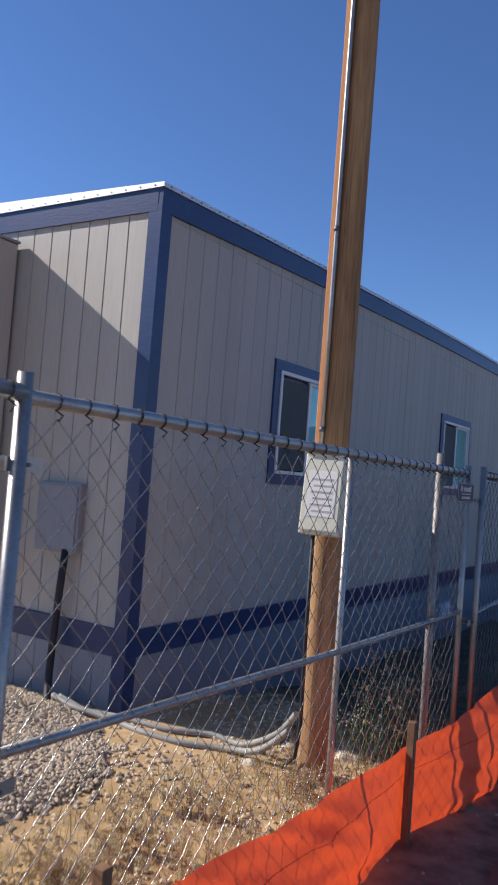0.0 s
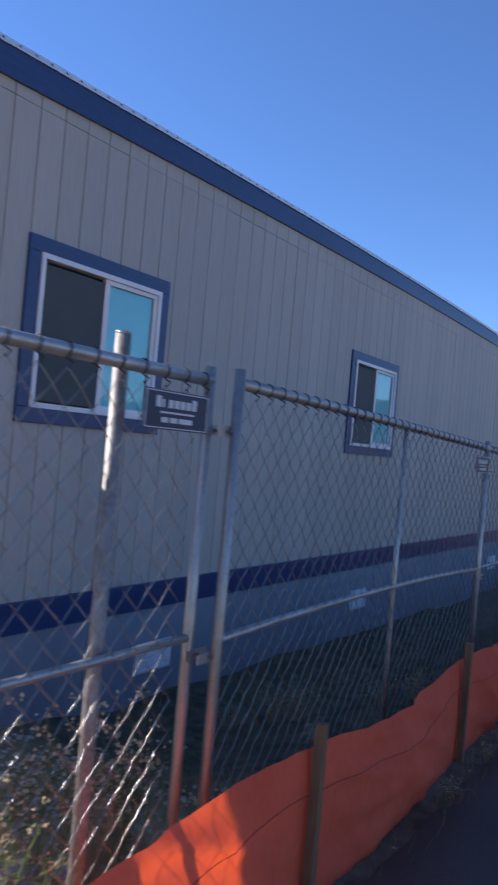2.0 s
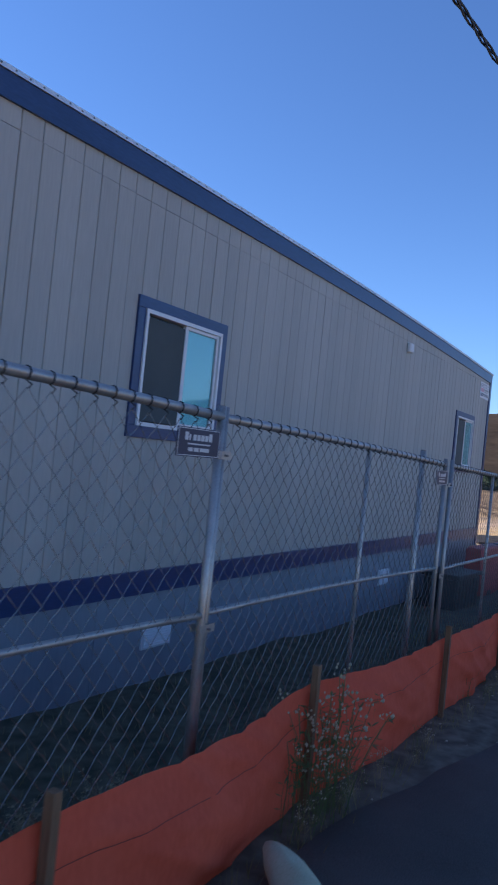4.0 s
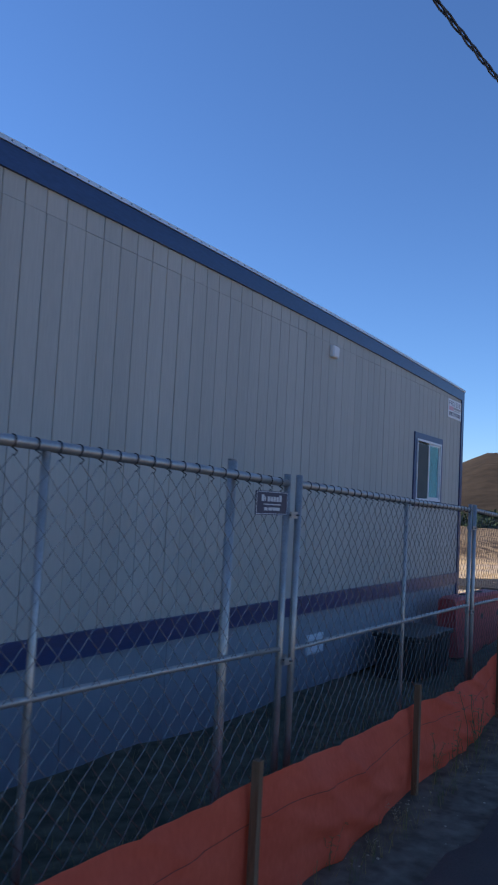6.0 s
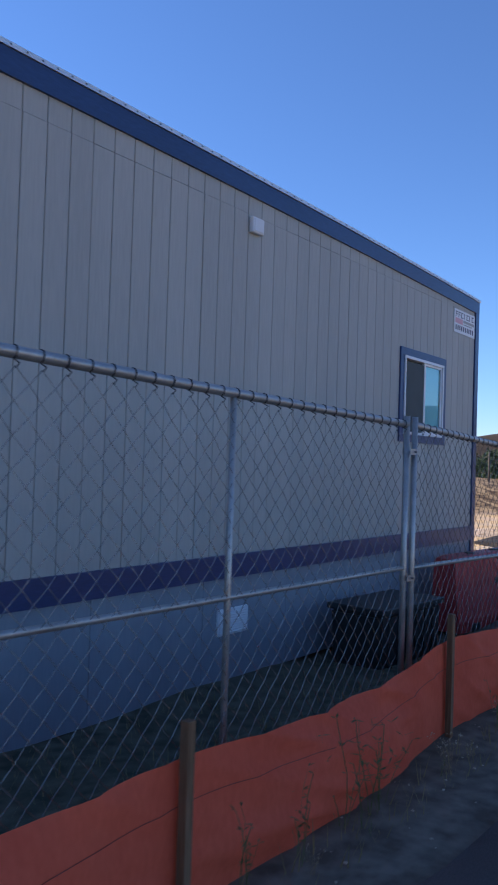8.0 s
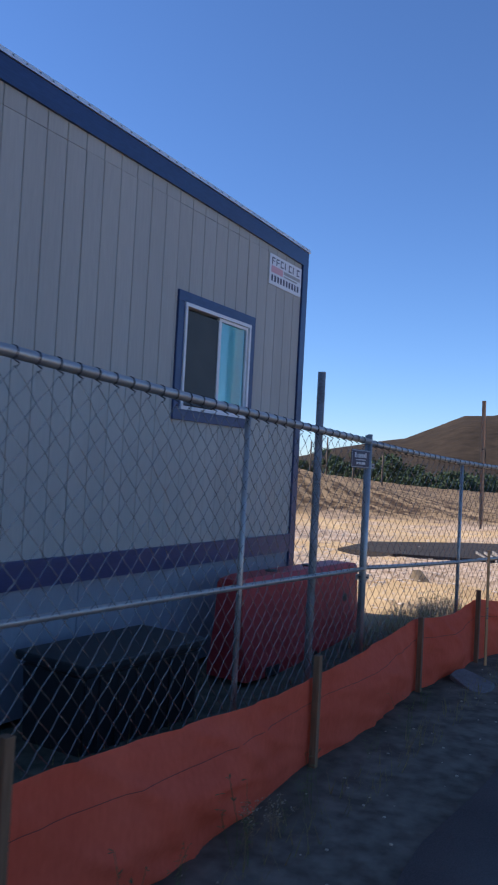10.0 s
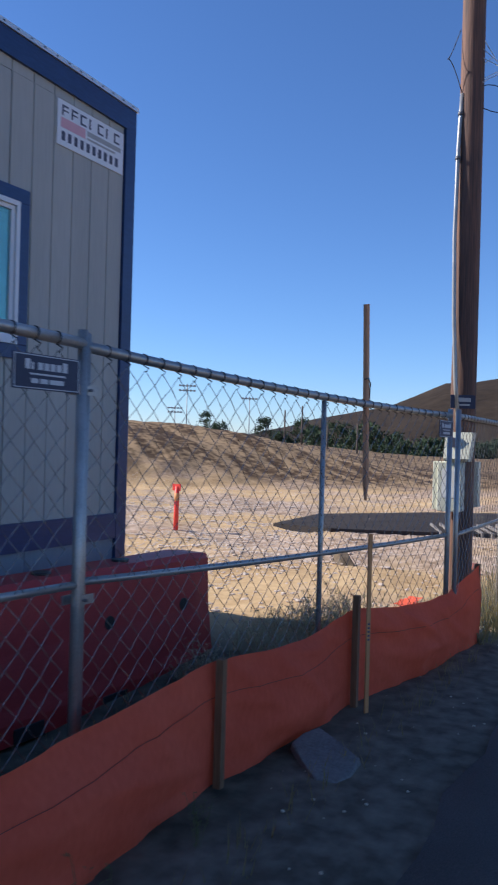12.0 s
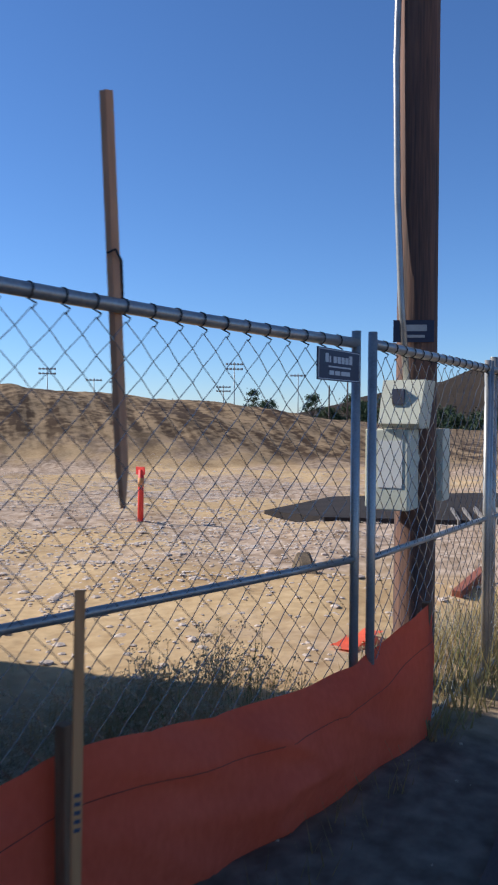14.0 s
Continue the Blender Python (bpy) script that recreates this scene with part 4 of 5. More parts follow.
box(bm, -0.0135, -0.005, -0.1, 0.0135, 0.005, 1.03, 0.001)
part("lath_strip", bm, M_LATH, ls)
for k in range(5):
    part("print_bar", box(bmesh.new(), -0.008, -0.0062, 0.42 + k * 0.022, 0.008, -0.0051, 0.43 + k * 0.022), M_BLACK, ls)
ls.location = (22.128, 2.55, -0.21)
ls.rotation_euler = (radians(-2.0), radians(1.5), radians(-30))

# ---- yard things ----
def barrier(x0, y, zb, length, yaw):
    b = thing("water_barrier", x0, y, zb, "red plastic water-filled road barrier beside the trailer", "barrier")
    prof = ((-0.225, 0.0), (-0.225, 0.12), (-0.205, 0.19), (-0.165, 0.48), (-0.15, 0.83), (-0.12, 0.87), (0.12, 0.87), (0.15, 0.83), (0.165, 0.48), (0.205, 0.19), (0.225, 0.12), (0.225, 0.0))
    bm = bmesh.new()
    rows = []
    for i in range(13):
        s = i / 12
        pin = 0.9 if i in (0, 12) else 1.0
        rows.append([bm.verts.new((s * length, u * pin, v - (0.02 if i in (0, 12) and v > 0.8 else 0))) for u, v in prof])
    for a, c in zip(rows, rows[1:]):
        for k in range(12):
            bm.faces.new((a[k], a[(k + 1) % 12], c[(k + 1) % 12], c[k]))
    bm.faces.new(rows[0])
    bm.faces.new(rows[-1][::-1])
    bmesh.ops.bevel(bm, geom=[e for e in bm.edges if e.calc_face_angle(0) > 0.5], offset=0.02, segments=2, affect="EDGES")
    part("body", bm, M_BARRIER, b)
    # dark blocks stand in for the shade inside the fork slots
    for s in (0.18, 0.5, 0.82):
        part("slot_shade_block", box(bmesh.new(), s * length - 0.11, -0.235, 0.0, s * length + 0.11, -0.215, 0.085, 0.004), M_BIN, b)
    # small dark discs set into the front face
    for s in (0.5, 0.85):
        part("dark_disc", tube(bmesh.new(), ((s * length, -0.168, 0.52), (s * length, -0.10, 0.525)), 0.045, 14), M_BIN, b)
    for s in (0.3, 0.62):
        part("fill_cap", tube(bmesh.new(), ((s * length, 0, 0.865), (s * length, 0, 0.885)), 0.06, 14), M_BIN, b)
    b.rotation_euler = (0, 0, radians(yaw))
    return b


barrier(20.74, 4.42, ground_z(22, 4.3) - 0.05, 2.2, -4)

bn = thing("dark_tote", 18.95, 4.3, ground_z(19, 4.3), "low black plastic storage box against the skirting", "storage box")
bm = bmesh.new()
lo = [bm.verts.new((x, y, 0)) for x, y in ((-0.56, -0.27), (0.56, -0.27), (0.56, 0.27), (-0.56, 0.27))]
hi = [bm.verts.new((x, y, 0.46)) for x, y in ((-0.58, -0.29), (0.58, -0.29), (0.58, 0.29), (-0.58, 0.29))]
for k in range(4):
    bm.faces.new((lo[k], lo[(k + 1) % 4], hi[(k + 1) % 4], hi[k]))
bm.faces.new(lo[::-1])
bm.faces.new(hi)
bmesh.ops.bevel(bm, geom=bm.edges[:], offset=0.02, segments=2, affect="EDGES")
part("tub", bm, M_BIN, bn)
part("lid", box(bmesh.new(), -0.61, -0.32, 0.462, 0.61, 0.32, 0.51, 0.012), M_BIN, bn)
for k in range(6):
    part("rib", box(bmesh.new(), -0.45 + k * 0.17, -0.30, 0.05, -0.42 + k * 0.17, -0.25, 0.44), M_BIN, bn)
bn.scale = (1.0, 1.0, 1.26)
bn.location = (19.17, 4.36, ground_z(19, 4.3) - 0.06)
bn.rotation_euler = (0, 0, radians(-4))

mk = thing("red_delineator", 30.61, 9.93, ground_z(30.6, 9.9), "thin red marker post leaning in the dirt yard", "marker post")
bm = bmesh.new()
tube(bm, ((0, 0, -0.1), (0.01, 0, 0.55), (0.02, 0.0, 0.88)), 0.05, 8, 0.045)
part("post", bm, M_MARKER, mk)
part("reflective_sleeve", tube(bmesh.new(), ((0.012, 0, 0.60), (0.016, 0, 0.75)), 0.052, 8), M_LATH, mk)
part("flag", box(bmesh.new(), 0.0, -0.09, 0.80, 0.012, 0.10, 0.93, 0.003), M_MARKER, mk)
mk.location = (30.62, 9.62, height(30.62, 9.62) - 0.03)

# dark pad with its gravel border
pad = bmesh.new()
ring = [(33.0, 8.7), (31.9, 6.9), (33.4, 3.8), (41.0, 4.2), (39.2, 7.0), (37.7, 9.7)]
top = [pad.verts.new((x, y, height(x, y) + 0.07)) for x, y in ring]
bot = [pad.verts.new((x, y, height(x, y) - 0.2)) for x, y in ring]
pad.faces.new(top)
for k in range(6):
    pad.faces.new((bot[k], bot[(k + 1) % 6], top[(k + 1) % 6], top[k]))
tagged(part("asphalt_pad", pad, M_PLATE), "flat dark patch of asphalt in the dirt yard", "pad", kind="structure")
# pale strips lying across the near corner of the pad
for k in range(9):
    x, y = 32.75 + 0.085 * k, 5.0 - 0.175 * k
    st = tagged(new("edging_strip", mesh_of(box(bmesh.new(), -0.1, -0.022, -0.1, 1.7, 0.022, 0.012, 0.003), "edging_strip", M_CONC)), "grey strip laid across the edge of the dark pad", "strip", "pad edging strips")
    st.location = (x, y, height(x, y) + 0.085)
    st.rotation_euler = (0, 0, radians(22))



bl = thing("concrete_block", 28.0, 5.3, -0.35, "broken brown concrete block in the yard, coloured dark like its shaded side", "block")
bm = bmesh.new()
vs = [bm.verts.new(p) for p in ((-0.45, -0.15, -0.1), (0.35, -0.2, -0.1), (0.4, 0.2, -0.1), (-0.4, 0.2, -0.1), (-0.1, -0.08, 0.1), (0.3, -0.1, 0.22), (0.32, 0.12, 0.20), (-0.08, 0.1, 0.1))]
for q in ((0, 1, 2, 3), (4, 5, 6, 7), (0, 1, 5, 4), (1, 2, 6, 5), (2, 3, 7, 6), (3, 0, 4, 7)):
    bm.faces.new([vs[i] for i in q])
bmesh.ops.bevel(bm, geom=bm.edges[:], offset=0.02, segments=2, affect="EDGES")
# whole block takes the dark tone of the side in shade
part("block_body", bm, M_SHADEBLOCK, bl)
bl.scale = (0.62, 0.62, 0.62)
bl.rotation_euler = (0, 0, radians(38))
bl.location = (27.65, 4.9, height(27.65, 4.9) + 0.03)
tb = thing("timber_offcut", 28.2, 3.5, -0.3, "red-brown timber offcut lying in the dirt", "timber")
part("beam", box(bmesh.new(), -0.6, -0.045, 0, 0.6, 0.045, 0.085, 0.006), M_REDWOOD, tb)
tb.location = (28.0, 3.35, height(28.0, 3.35) - 0.01)
tb.rotation_euler = (0, 0, radians(6))
oscrap = thing("orange_scrap", 25.65, 3.4, -0.3, "crumpled scrap of orange plastic on the ground", "scrap")
bm = bmesh.new()
rows = [[bm.verts.new((i * 0.05 - 0.3, j * 0.05 - 0.08, 0.05 + 0.04 * noise.noise((i * 0.9, j * 0.9, 0)))) for j in range(4)] for i in range(12)]
for a, b in zip(rows, rows[1:]):
    for k in range(3):
        bm.faces.new((a[k], a[k + 1], b[k + 1], b[k])).smooth = True
part("sheet", bm, M_ORANGE, oscrap)
oscrap.location = (25.65, 3.4, height(25.65, 3.4))
tag = thing("pole_tag", 24.95, 2.72, 1.7, "small dark sign plate fixed to the far pole", "sign")
part("plate", box(bmesh.new(), -0.11, -0.004, 0, 0.11, 0.0, 0.12, 0.0015), M_SIGN, tag)
part("print_bar", box(bmesh.new(), -0.07, -0.0055, 0.06, 0.07, -0.0042, 0.095), M_INK, tag)
part("print_bar", box(bmesh.new(), -0.06, -0.0055, 0.025, 0.06, -0.0042, 0.04), M_INK, tag)
tag.location = (24.818, 2.708, 1.675)
tag.rotation_euler = (0, 0, radians(-60))


# ---- stones and gravel ----
def stone(r, seed, flat=0.65, sub=1):
    bm = bmesh.new()
    bmesh.ops.create_icosphere(bm, subdivisions=sub, radius=r)
    for v in bm.verts:
        v.co *= 1 + 0.35 * noise.noise(v.co * (1.6 / r) + Vector((seed * 7.3, 0, 0)))
        v.co.z *= flat
    return bm


def scatter_stones(name, label, spots, material, flat=0.65):
    V, F = [], []
    proto = []
    for k in range(6):
        bm = stone(1.0, k, flat)
        bm.verts.index_update()
        proto.append(([v.co.copy() for v in bm.verts], [[v.index for v in f.verts] for f in bm.faces]))
        bm.free()
    for x, y, z, r in spots:
        vs, fs = proto[rnd.randrange(6)]
        a = rnd.random() * 6.28
        c, s = math.cos(a), math.sin(a)
        o = len(V)
        V += [(x + r * (v.x * c - v.y * s), y + r * (v.x * s + v.y * c), z + r * v.z) for v in vs]
        F += [[o + i for i in f] for f in fs]
    me = bpy.data.meshes.new(name)
    me.from_pydata(V, [], F)
    me.materials.append(material)
    return tagged(new(name, me), label, "gravel", kind="stuff")


def pile_z(x, y):
    d = math.hypot((x - 3.1) / 1.5, (y - 5.8) / 1.75)
    return height(x, y) + 0.30 * max(0.0, 1 - d) ** 0.8


bm = bmesh.new()
rows = []
for i in range(40):
    rows.append([bm.verts.new((1.2 + i * 0.105, 3.6 + j * 0.105, pile_z(1.2 + i * 0.105, 3.6 + j * 0.105) - (0.004 if math.hypot((i * 0.105 - 1.9) / 1.5, (j * 0.105 - 2.2) / 1.75) < 0.97 else 0.06))) for j in range(40)])
for a, b in zip(rows, rows[1:]):
    for k in range(39):
        bm.faces.new((a[k], a[k + 1], b[k + 1], b[k])).smooth = True
tagged(part("gravel_heap", bm, M_GRAVEL), "low heap of grey gravel by the trailer's end wall", "gravel heap", kind="stuff")
spots = []
for k in range(26000):
    x, y = rnd.uniform(1.7, 4.55), rnd.uniform(3.9, 7.0)
    if math.hypot((x - 3.1) / 1.5, (y - 5.8) / 1.75) < 1.0 + 0.12 * noise.noise((x * 3, y * 3, 0)):
        spots.append((x, y, pile_z(x, y), rnd.uniform(0.006, 0.017)))
scatter_stones("gravel", "loose grey gravel stones", spots, M_GRAVEL)
spots = []
for k in range(5200):
    x, y = rnd.uniform(0.5, 6.5), rnd.uniform(2.75, 4.8)
    spots.append((x, y, height(x, y), rnd.uniform(0.006, 0.022)))
for k in range(260):
    x = rnd.uniform(0, 26)
    y = rnd.uniform(1.9, 2.6)
    spots.append((x, y, max(height(x, y), ground_z(x, 0) + (0.03 if y < 2 else 0)), rnd.uniform(0.003, 0.011)))
scatter_stones("roadside_stone", "small stones scattered along the fence foot", spots, M_GRAVEL)
spots = []
for k in range(60000):
    x = rnd.uniform(24, 46)
    y = rnd.uniform(3, 22)
    band = (11.0 < y < 17 and 31 < x < 41) or math.hypot((x - 28.5) / 4, (y - 7.6) / 2.6) < 1 + 0.4 * noise.noise((x, y, 0)) or (5.6 < y < 10.4 and 31.9 < x < 33.9)
    if band or rnd.random() < 0.26:
        spots.append((x, y, height(x, y), rnd.uniform(0.008, 0.03) * (2.0 if rnd.random() < 0.08 else 1.0)))
scatter_stones("yard_gravel", "pale gravel strewn over the dirt yard", spots, M_YARD, 0.4)

sl = thing("broken_slab", 21.4, 2.28, ground_z(21.4, 2.3), "flat grey-brown piece of broken concrete at the road edge", "slab")
bm = bmesh.new()
pts = ((0.02, 0.22), (0.17, 0.215), (0.30, 0.17), (0.19, 0.0), (0.07, -0.18), (-0.12, -0.20), (-0.25, -0.17), (-0.26, -0.05), (-0.12, 0.09))
top = [bm.verts.new((x, y, 0.055 + 0.012 * math.sin(9 * x))) for x, y in pts]
bot = [bm.verts.new((x * 1.05, y * 1.05, -0.02)) for x, y in pts]
bm.faces.new(top)
bm.faces.new(bot[::-1])
for k in range(9):
    bm.faces.new((bot[k], bot[(k + 1) % 9], top[(k + 1) % 9], top[k]))
bmesh.ops.bevel(bm, geom=bm.edges[:], offset=0.008, segments=1, affect="EDGES")
part("slab_body", bm, M_CONC, sl)
sl.scale = (0.86, 0.86, 0.5)
sl.location = (21.33, 2.46, ground_z(21.4, 2.3) + 0.005)
sl.rotation_euler = (radians(4), radians(-3), 0)

bag = thing("filled_bag", 8.9, 2.2, ground_z(8.9, 2.2), "pale slumped sandbag lying on the road edge", "sandbag")
bm = bmesh.new()
bmesh.ops.create_uvsphere(bm, u_segments=20, v_segments=12, radius=1)
for v in bm.verts:
    v.co = Vector((v.co.x * 0.46, v.co.y * 0.095, max(v.co.z, -0.5) * 0.085 + 0.03)) * (1 + 0.12 * noise.noise(v.co * 2.5))
for f in bm.faces:
    f.smooth = True
part("sack", bm, M_SACK, bag)
bag.location = (8.75, 2.08, ground_z(8.85, 2.2) + 0.06)
bag.rotation_euler = (0, 0, radians(45))

for k, (x, y, r) in enumerate(((5.08, 3.36, 0.11), (5.28, 3.42, 0.08), (5.0, 3.56, 0.07), (5.22, 3.28, 0.06), (4.95, 3.72, 0.06), (5.4, 3.3, 0.05), (4.5, 3.75, 0.05))):
    rk = thing("rock", x, y, height(x, y), "pale broken rock at the foot of the pole", "rock", "rocks by the pole")
    part("rock_body", stone(r, 40 + k, 0.6, 2), M_PALEROCK, rk)
    rk.rotation_euler = (0, 0, k * 1.1)

# hoses from the pole to the end wall
hz = lambda x, y: max(height(x, y), pile_z(x, y))
for k, pts in enumerate((((4.50, 3.45, 0.34), (4.58, 3.62, 0.16), (4.69, 3.92, 0.0), (4.71, 4.18, 0.0), (4.58, 4.45, 0.0), (4.54, 4.72, 0.0), (4.52, 4.92, 0.0), (4.48, 5.12, 0.0), (4.48, 5.35, 0.03)), ((4.46, 3.47, 0.25), (4.54, 3.72, 0.05), (4.55, 4.0, 0.0), (4.45, 4.25, 0.0), (4.42, 4.54, 0.0), (4.46, 4.85, 0.0), (4.42, 5.15, 0.0), (4.44, 5.38, 0.02)))):
    h = thing("supply_hose", pts[0][0], pts[0][1], hz(pts[0][0], pts[0][1]), "grey flexible supply hose lying on the dirt", "hose", "supply hoses")
    pp = [Vector((x, y, hz(x, y) + 0.02 + up)) for x, y, up in pts]
    fine = []
    for i in range(len(pp) - 1):
        for s in range(6):
            t = s / 6
            p0, p1, p2, p3 = pp[max(i - 1, 0)], pp[i], pp[i + 1], pp[min(i + 2, len(pp) - 1)]
            fine.append(0.5 * ((2 * p1) + (p2 - p0) * t + (2 * p0 - 5 * p1 + 4 * p2 - p3) * t * t + (3 * p1 - p0 - 3 * p2 + p3) * t ** 3))
    wpart("jacket", tube(bmesh.new(), fine + [pp[-1]], 0.021, 8), M_HOSE, h)
fc = thing("flex_conduit", 4.58, 5.5, 0.1, "black flexible conduit dropping from a box on the end wall", "conduit")
wpart("conduit_body", tube(bmesh.new(), [(4.56, 5.50, 1.25), (4.54, 5.51, 0.9), (4.53, 5.52, 0.6), (4.5, 5.5, 0.35), (4.42, 5.42, 0.2), (4.3, 5.25, 0.12)], 0.028, 8), M_CABLE, fc)
eb = thing("end_wall_box", 4.57, 5.55, 1.2, "shallow grey panel box on the end wall", "electrical box")
wpart("cabinet_body", box(bmesh.new(), 4.56, 5.40, 1.22, 4.617, 5.84, 1.74, 0.008), M_SKIRT, eb)
wpart("cabinet_door", box(bmesh.new(), 4.548, 5.42, 1.24, 4.5595, 5.82, 1.72, 0.003), M_SKIRT, eb)


# ---- plants ----
def weed_mesh(name, seed, h, stems, seeds, material, spread=0.5, head=1.0):
    r = random.Random(seed)
    V, F = [], []
    heads = []
    for s in range(stems):
        a, lean = r.random() * 6.28, r.uniform(0.1, spread)
        hh = h * r.uniform(0.5, 1.0)
        p = Vector((r.uniform(-0.08, 0.08), r.uniform(-0.08, 0.08), 0))
        d = Vector((math.cos(a) * lean, math.sin(a) * lean, 1)).normalized()
        side = Vector((-math.sin(a), math.cos(a), 0))
        w = 0.003
        for q in range(4):
            o = len(V)
            e = p + d * (hh / 4)
            V += [tuple(p - side * w), tuple(p + side * w), tuple(e + side * w * 0.7), tuple(e - side * w * 0.7)]
            F.append((o, o + 1, o + 2, o + 3))
            if q > 0:
                for t in range(2):
                    la = r.random() * 6.28
                    ld = Vector((math.cos(la), math.sin(la), r.uniform(-0.1, 0.6))) * r.uniform(0.03, 0.08)
                    lw = ld.cross(Vector((0, 0, 1))).normalized() * 0.008
                    o = len(V)
                    V += [tuple(e), tuple(e + ld * 0.5 + lw), tuple(e + ld), tuple(e + ld * 0.5 - lw)]
                    F.append((o, o + 1, o + 2, o + 3))
            p = e
            d = (d + Vector((r.uniform(-0.15, 0.15), r.uniform(-0.15, 0.15), -0.05))).normalized()
        heads.append(p)
    me = bpy.data.meshes.new(name)
    me.from_pydata(V, [], F)
    me.materials.append(material)
    V, F = [], []
    for p in heads:
        for t in range(seeds):
            c = p + Vector((r.gauss(0, 0.03), r.gauss(0, 0.03), r.gauss(0, 0.02)))
            o = len(V)
            q = r.uniform(0.006, 0.014) * head
            V += [tuple(c + Vector(u) * q) for u in ((1, 0, 0), (-0.5, 0.8, 0), (-0.5, -0.8, 0), (0, 0, 1.2), (0, 0, -0.8))]
            F += [(o, o + 1, o + 3), (o + 1, o + 2, o + 3), (o + 2, o, o + 3), (o + 1, o, o + 4), (o + 2, o + 1, o + 4), (o, o + 2, o + 4)]
    m2 = bpy.data.meshes.new(name + "_head")
    m2.from_pydata(V, [], F)
    m2.materials.append(M_SEED)
    return me, m2


WEEDS = [weed_mesh("weed_stems", k, 0.75, 14, 5, (M_GREEN, M_DRY, M_DRY)[k % 3]) for k in range(6)]
WEEDS += [weed_mesh("weed_stems", 20 + k, 0.7, 7, 0, M_GREEN, 0.3) for k in range(3)]
WEEDS_LOW = [weed_mesh("low_weed", 50 + k, 0.5, 18, 9, M_DRY, 0.9, 2.2) for k in range(3)]
WEEDS += [weed_mesh("weed_bush", 30 + k, 0.55, 40, 1, M_SAGE, 0.8) for k in range(3)] + WEEDS_LOW


def weed(x, y, scale, k, label, z=None):
    w = thing("weed", x, y, height(x, y) if z is None else z, label, "weed", "weeds along the fence")
    for nm, me in (("foliage", WEEDS[k][0]), ("seed_head", WEEDS[k][1])):
        if not me.polygons:
            continue
        o = tagged(new(nm, me), kind="stuff")
        o.parent = w
    w.rotation_euler = (0, 0, rnd.random() * 6.28)
    w.scale = (scale, scale, scale)


for k in range(11):
    weed(rnd.uniform(4.95, 5.75), rnd.uniform(3.0, 3.45), rnd.uniform(0.5, 0.95), (0, 3, 1)[k % 3], "tall dark weed with pale seed heads behind the fence")
for k in range(70):
    weed(rnd.uniform(1.9, 4.4), rnd.uniform(2.85, 3.75), rnd.uniform(0.14, 0.3), 12 + k % 3, "low dry weed with clustered cream heads")
for k in range(14):
    weed(rnd.uniform(22.3, 23.7), rnd.uniform(2.95, 3.7), rnd.uniform(0.4, 0.62), 9 + k % 3, "bushy pale-leaved weed in the trailer's shade")
for k in range(46):
    weed(rnd.uniform(1.9, 4.5), rnd.uniform(2.8, 3.5), rnd.uniform(0.16, 0.36), 1 + k % 2, "low dry weed with pale seed heads")
for k in range(26):
    weed(rnd.uniform(22.9, 24.4), rnd.uniform(2.9, 3.8), rnd.uniform(0.28, 0.55), k % 6, "dry grey-green weed by the fence")
for k in range(10):
    weed(rnd.uniform(24.5, 26.6), rnd.uniform(2.35, 2.9), rnd.uniform(0.3, 0.5), (1, 2, 4, 5, 0)[k % 5], "dry weed by the far pole")
for x, s in ((9.75, 0.95), (9.85, 0.7), (9.62, 0.85), (9.55, 0.6)):
    weed(x, 2.42, s, 0, "thin dark weed with pale heads at a stake", ground_z(x, 2.4))
for x, s in ((9.4, 0.7), (9.5, 0.9), (9.8, 0.8), (10.0, 0.6), (12.6, 0.4), (14.25, 0.5), (14.6, 0.55), (15.0, 0.7), (15.2, 0.75), (15.35, 0.6), (16.9, 0.45), (17.6, 0.5), (18.3, 0.4), (19.6, 0.4)):
    weed(x, 2.44, s, 6 + int(x * 7) % 3, "thin dark weed against the orange cloth", ground_z(x, 2.4))
for k in range(44):
    x = rnd.uniform(6.6, 20.4)
    y = float(np.interp(x, cx, [q[1] for q in STAKES])) - rnd.uniform(0.13, 0.22)
    weed(x, y, rnd.uniform(0.12, 0.30), (1, 6, 7, 2, 8)[k % 5], "short dry weed at the foot of the orange cloth", ground_z(x, y))
for k in range(26):
    x, y = (rnd.uniform(22.2, 24.3), rnd.uniform(2.95, 3.9)) if k % 5 else (rnd.uniform(24.4, 26.2), rnd.uniform(2.6, 2.9))
    weed(x, y, rnd.uniform(0.35, 0.68), 9 + k % 3, "bushy grey-green weed by the fence")
for k in range(12):
    weed(rnd.uniform(6.0, 9.0), rnd.uniform(3.0, 4.3), rnd.uniform(0.3, 0.6), 6 + k % 6, "dark weed in the shaded strip")

V, F = [], []
for k in range(14000):
    if k < 5000:
        x, y = rnd.uniform(1.5, 6.5), rnd.uniform(2.75, 4.0)
    elif k < 9000:
        x, y = rnd.uniform(6, 24), rnd.uniform(2.25, 2.45) if k % 4 == 0 else rnd.uniform(2.8, 4.8)
    else:
        x, y = rnd.uniform(24.2, 30), rnd.uniform(2.25, 3.0)
    z = height(x, y) - 0.01
    a, h = rnd.random() * 6.28, rnd.uniform(0.03, 0.14) * (2.2 if k >= 9000 and rnd.random() < 0.5 else 1.0)
    lx, ly = math.cos(a) * h * 0.5, math.sin(a) * h * 0.5
    o = len(V)
    V += [(x - ly * 0.05, y + lx * 0.05, z), (x + ly * 0.05, y - lx * 0.05, z), (x + lx, y + ly, z + h)]
    F.append((o, o + 1, o + 2))
me = bpy.data.meshes.new("grass")
me.from_pydata(V, [], F)
me.materials.append(M_DRYGRASS)
tagged(new("grass", me), "short dry grass and straw along the fence", "grass", kind="stuff")


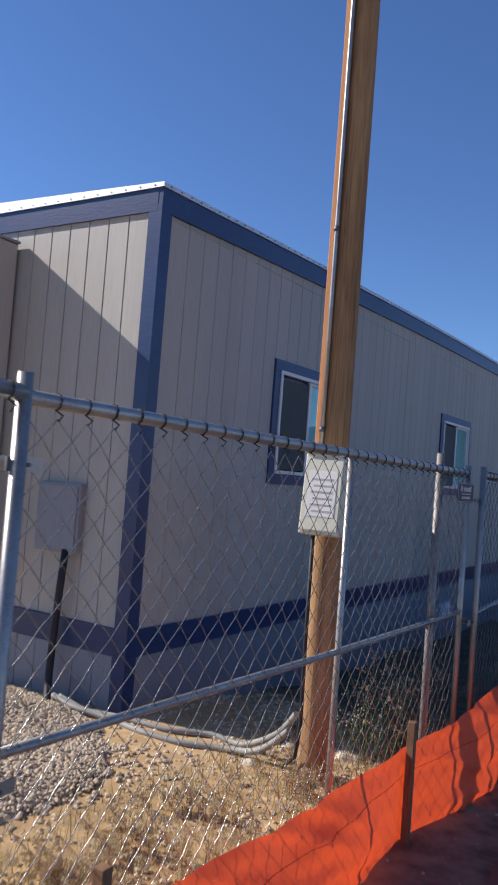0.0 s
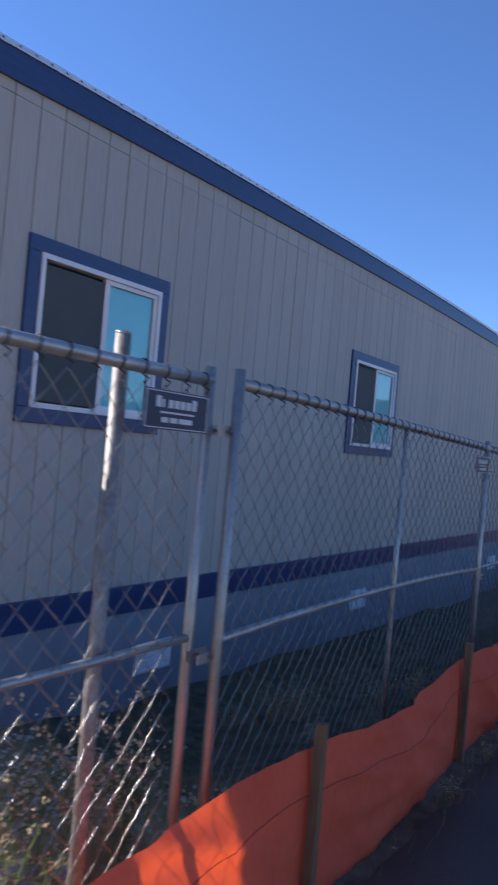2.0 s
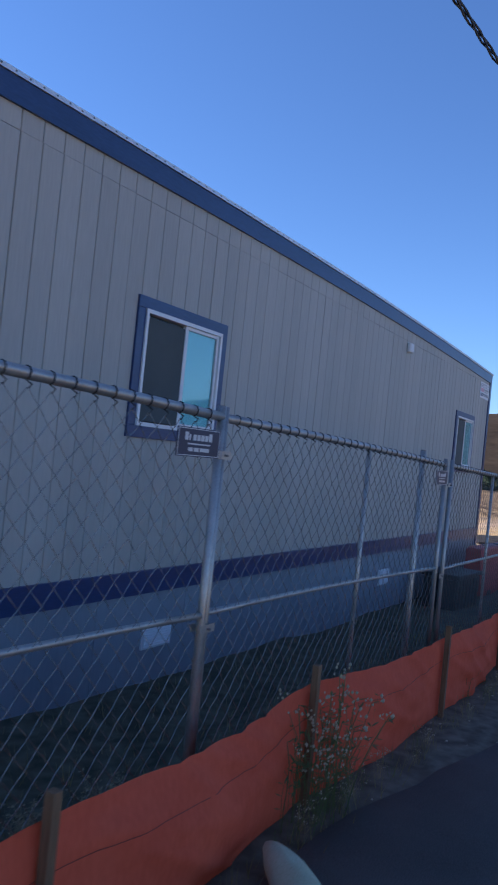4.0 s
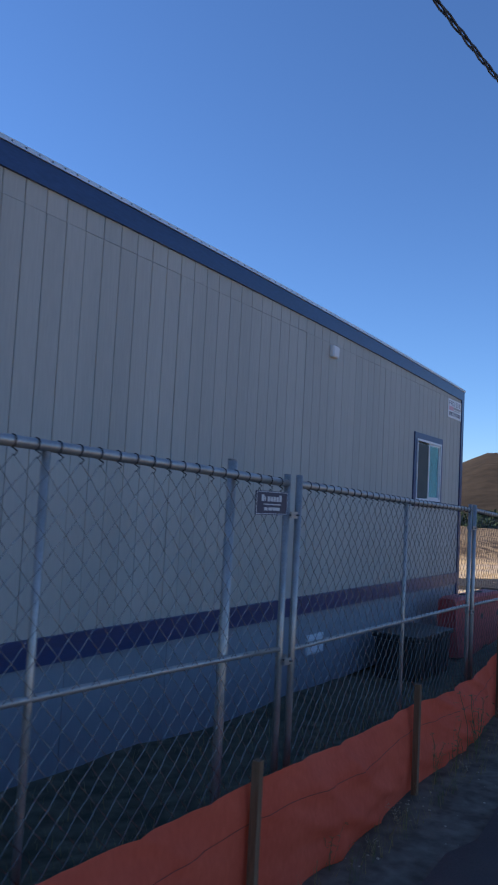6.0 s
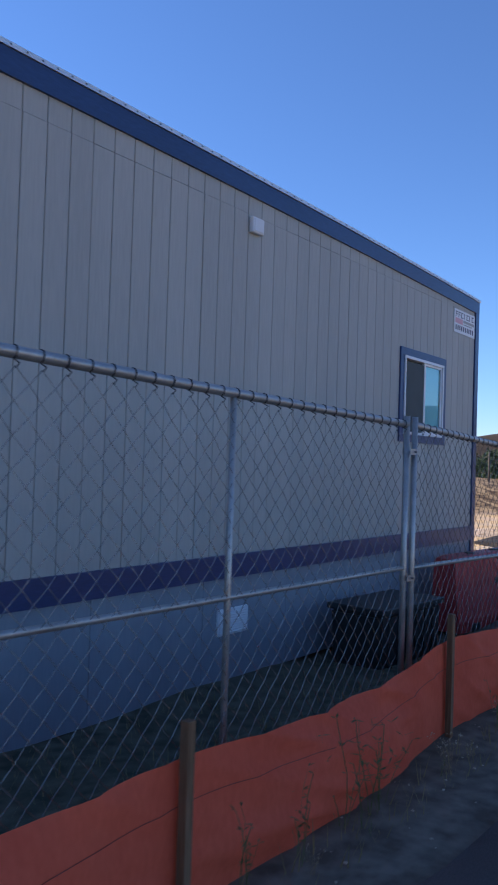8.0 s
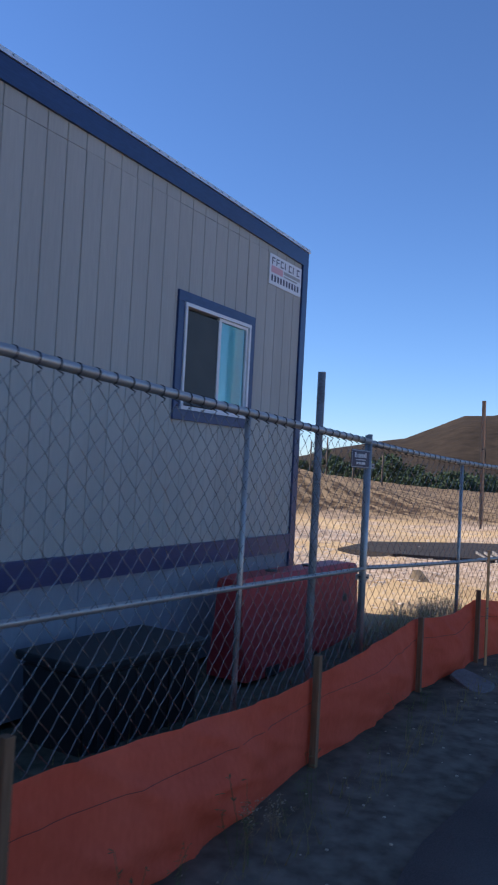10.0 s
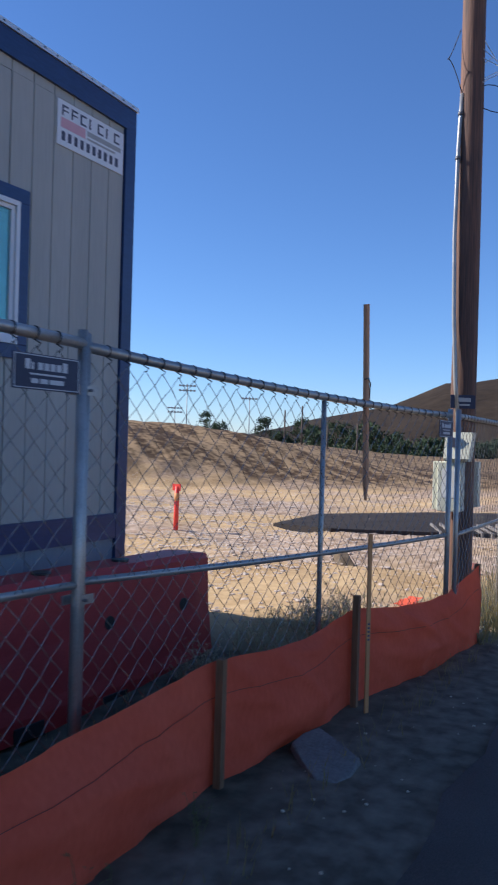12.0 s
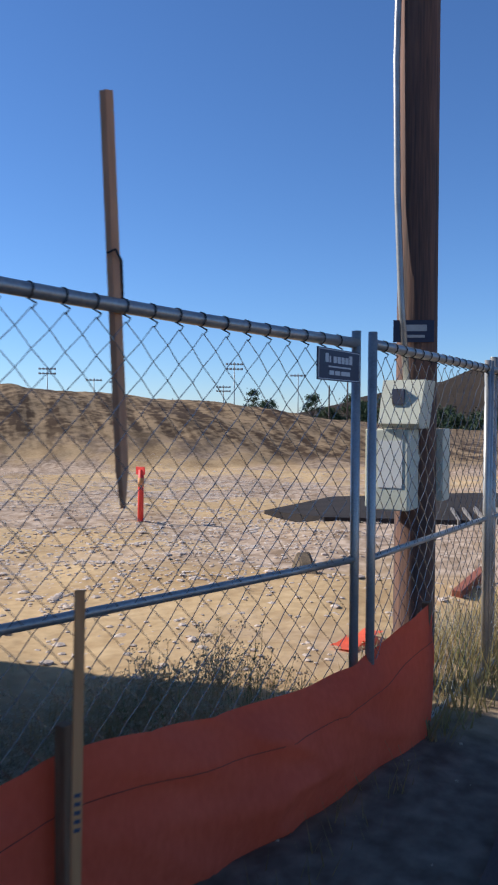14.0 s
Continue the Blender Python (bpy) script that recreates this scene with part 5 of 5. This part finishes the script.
# ---- far trees, lights and poles ----
def tree(x, y, z, h, w, seed):
    r = random.Random(seed)
    t = thing("tree", x, y, z, "dark green tree on the far side of the yard", "tree", "far trees")
    bm = bmesh.new()
    tube(bm, ((0, 0, -0.5), (0.05 * h, 0, h * 0.3), (0.02 * h, 0.02 * h, h * 0.75)), 0.035 * h, 7, 0.012 * h)
    for k in range(5):
        a = r.random() * 6.28
        tube(bm, ((0.03 * h, 0, h * 0.3), (math.cos(a) * w * 0.3, math.sin(a) * w * 0.3, h * r.uniform(0.5, 0.8))), 0.014 * h, 5, 0.005 * h)
    part("trunk", bm, M_BARK, t)
    V, F = [], []
    for c in range(26):
        a, q, zz = r.random() * 6.28, r.random() ** 0.5, r.uniform(0.18, 1.0)
        cw = w * 0.5 * (1.15 - 0.75 * zz)
        cc = Vector((math.cos(a) * q * cw, math.sin(a) * q * cw, h * zz))
        for k in range(90):
            p = cc + Vector((r.gauss(0, 1), r.gauss(0, 1), r.gauss(0, 0.7))) * w * 0.075
            s = w * r.uniform(0.018, 0.04)
            n1 = Vector((r.gauss(0, 1), r.gauss(0, 1), r.gauss(0, 1))).normalized() * s
            n2 = n1.cross(Vector((r.gauss(0, 1), r.gauss(0, 1), r.gauss(0, 1)))).normalized() * s * 0.6
            o = len(V)
            V += [tuple(p - n1), tuple(p + n2), tuple(p + n1), tuple(p - n2)]
            F.append((o, o + 1, o + 2, o + 3))
    me = bpy.data.meshes.new("crown")
    me.from_pydata(V, [], F)
    me.materials.append(M_LEAF)
    o = new("crown", me)
    o.parent = t


for th, d, h, w in ((32.4, 170, 7.5, 5), (31.4, 180, 5.5, 6), (28.2, 160, 6.6, 5), (26.9, 150, 4.2, 5), (25.4, 150, 6.4, 5), (24.6, 145, 5.0, 5), (24.1, 140, 4.2, 6), (22.9, 130, 5.2, 6), (21.6, 125, 4.2, 6), (20.3, 120, 5.0, 7), (18.9, 118, 3.4, 6), (17.6, 115, 3.0, 6), (16.0, 120, 2.6, 8), (14.5, 125, 2.5, 8), (13.0, 130, 2.5, 8), (11.0, 140, 3, 9)):
    p = far_point(th, d, 0)
    tree(p.x, p.y, -0.8 if th < 30 else 0.0, h, w, int(th * 10))


def light_mast(th, d, h, racks):
    p = far_point(th, d, 0)
    t = thing("light_mast", p.x, p.y, 0, "tall sports field light mast far off", "light mast", "light masts")
    part("mast", tube(bmesh.new(), ((0, 0, -3), (0, 0, h)), 0.16, 6, 0.10), M_LAMPPOLE, t)
    for k in range(racks):
        z = h - 0.5 - k * 1.1
        bar = part("crossbar", tube(bmesh.new(), ((-1.3, 1.3, z), (1.3, -1.3, z)), 0.09, 5), M_LAMPPOLE, t)
        for s in (-1, -0.5, 0, 0.5, 1):
            part("lamp_head", box(bmesh.new(), s * 1.2 - 0.2, -s * 1.2 - 0.2, z - 0.2, s * 1.2 + 0.2, -s * 1.2 + 0.2, z + 0.25), M_LAMPPOLE, bar)


for th, d, h, rk in ((47.0, 190, 13, 2), (43.8, 200, 11, 1), (42.2, 210, 11, 1), (33.8, 180, 14, 2), (34.6, 210, 10, 2), (29.2, 190, 12, 1), (50.5, 190, 9, 1)):
    light_mast(th, d, h, rk)
for th, d, h in ((26.9, 90, 8.0), (23.8, 80, 5.5), (21.6, 80, 6), (38.2, 150, 8), (25.6, 95, 9)):
    p = far_point(th, d, 0)
    t = thing("far_pole", p.x, p.y, -1, "thin wooden pole in the distance", "pole", "far poles")
    part("shaft", tube(bmesh.new(), ((0, 0, 0), (0, 0, h * 0.75)), 0.12, 6, 0.09), M_BARK, t)

cn = thing("shade_canopy", 101.4, 19.6, -2.6, "bright blue shade canopy on thin posts far off", "canopy")
bm = bmesh.new()
rows = [[bm.verts.new((x, y, 1.75 + 0.28 * math.sin(math.pi * (y + 3.0) / 6.0))) for y in (-3.0, -1.5, 0.0, 1.5, 3.0)] for x in (-2.5, 0.0, 2.5)]
for a, b in zip(rows, rows[1:]):
    for k in range(4):
        bm.faces.new((a[k], a[k + 1], b[k + 1], b[k]))
bmesh.ops.solidify(bm, geom=bm.faces[:], thickness=0.12)
part("canopy_top", bm, M_BLUE, cn)
for x in (-2.4, 2.4):
    for y in (-2.9, 2.9):
        part("post", tube(bmesh.new(), ((x, y, -1.0), (x, y, 1.75)), 0.06, 6), M_LAMPPOLE, cn)
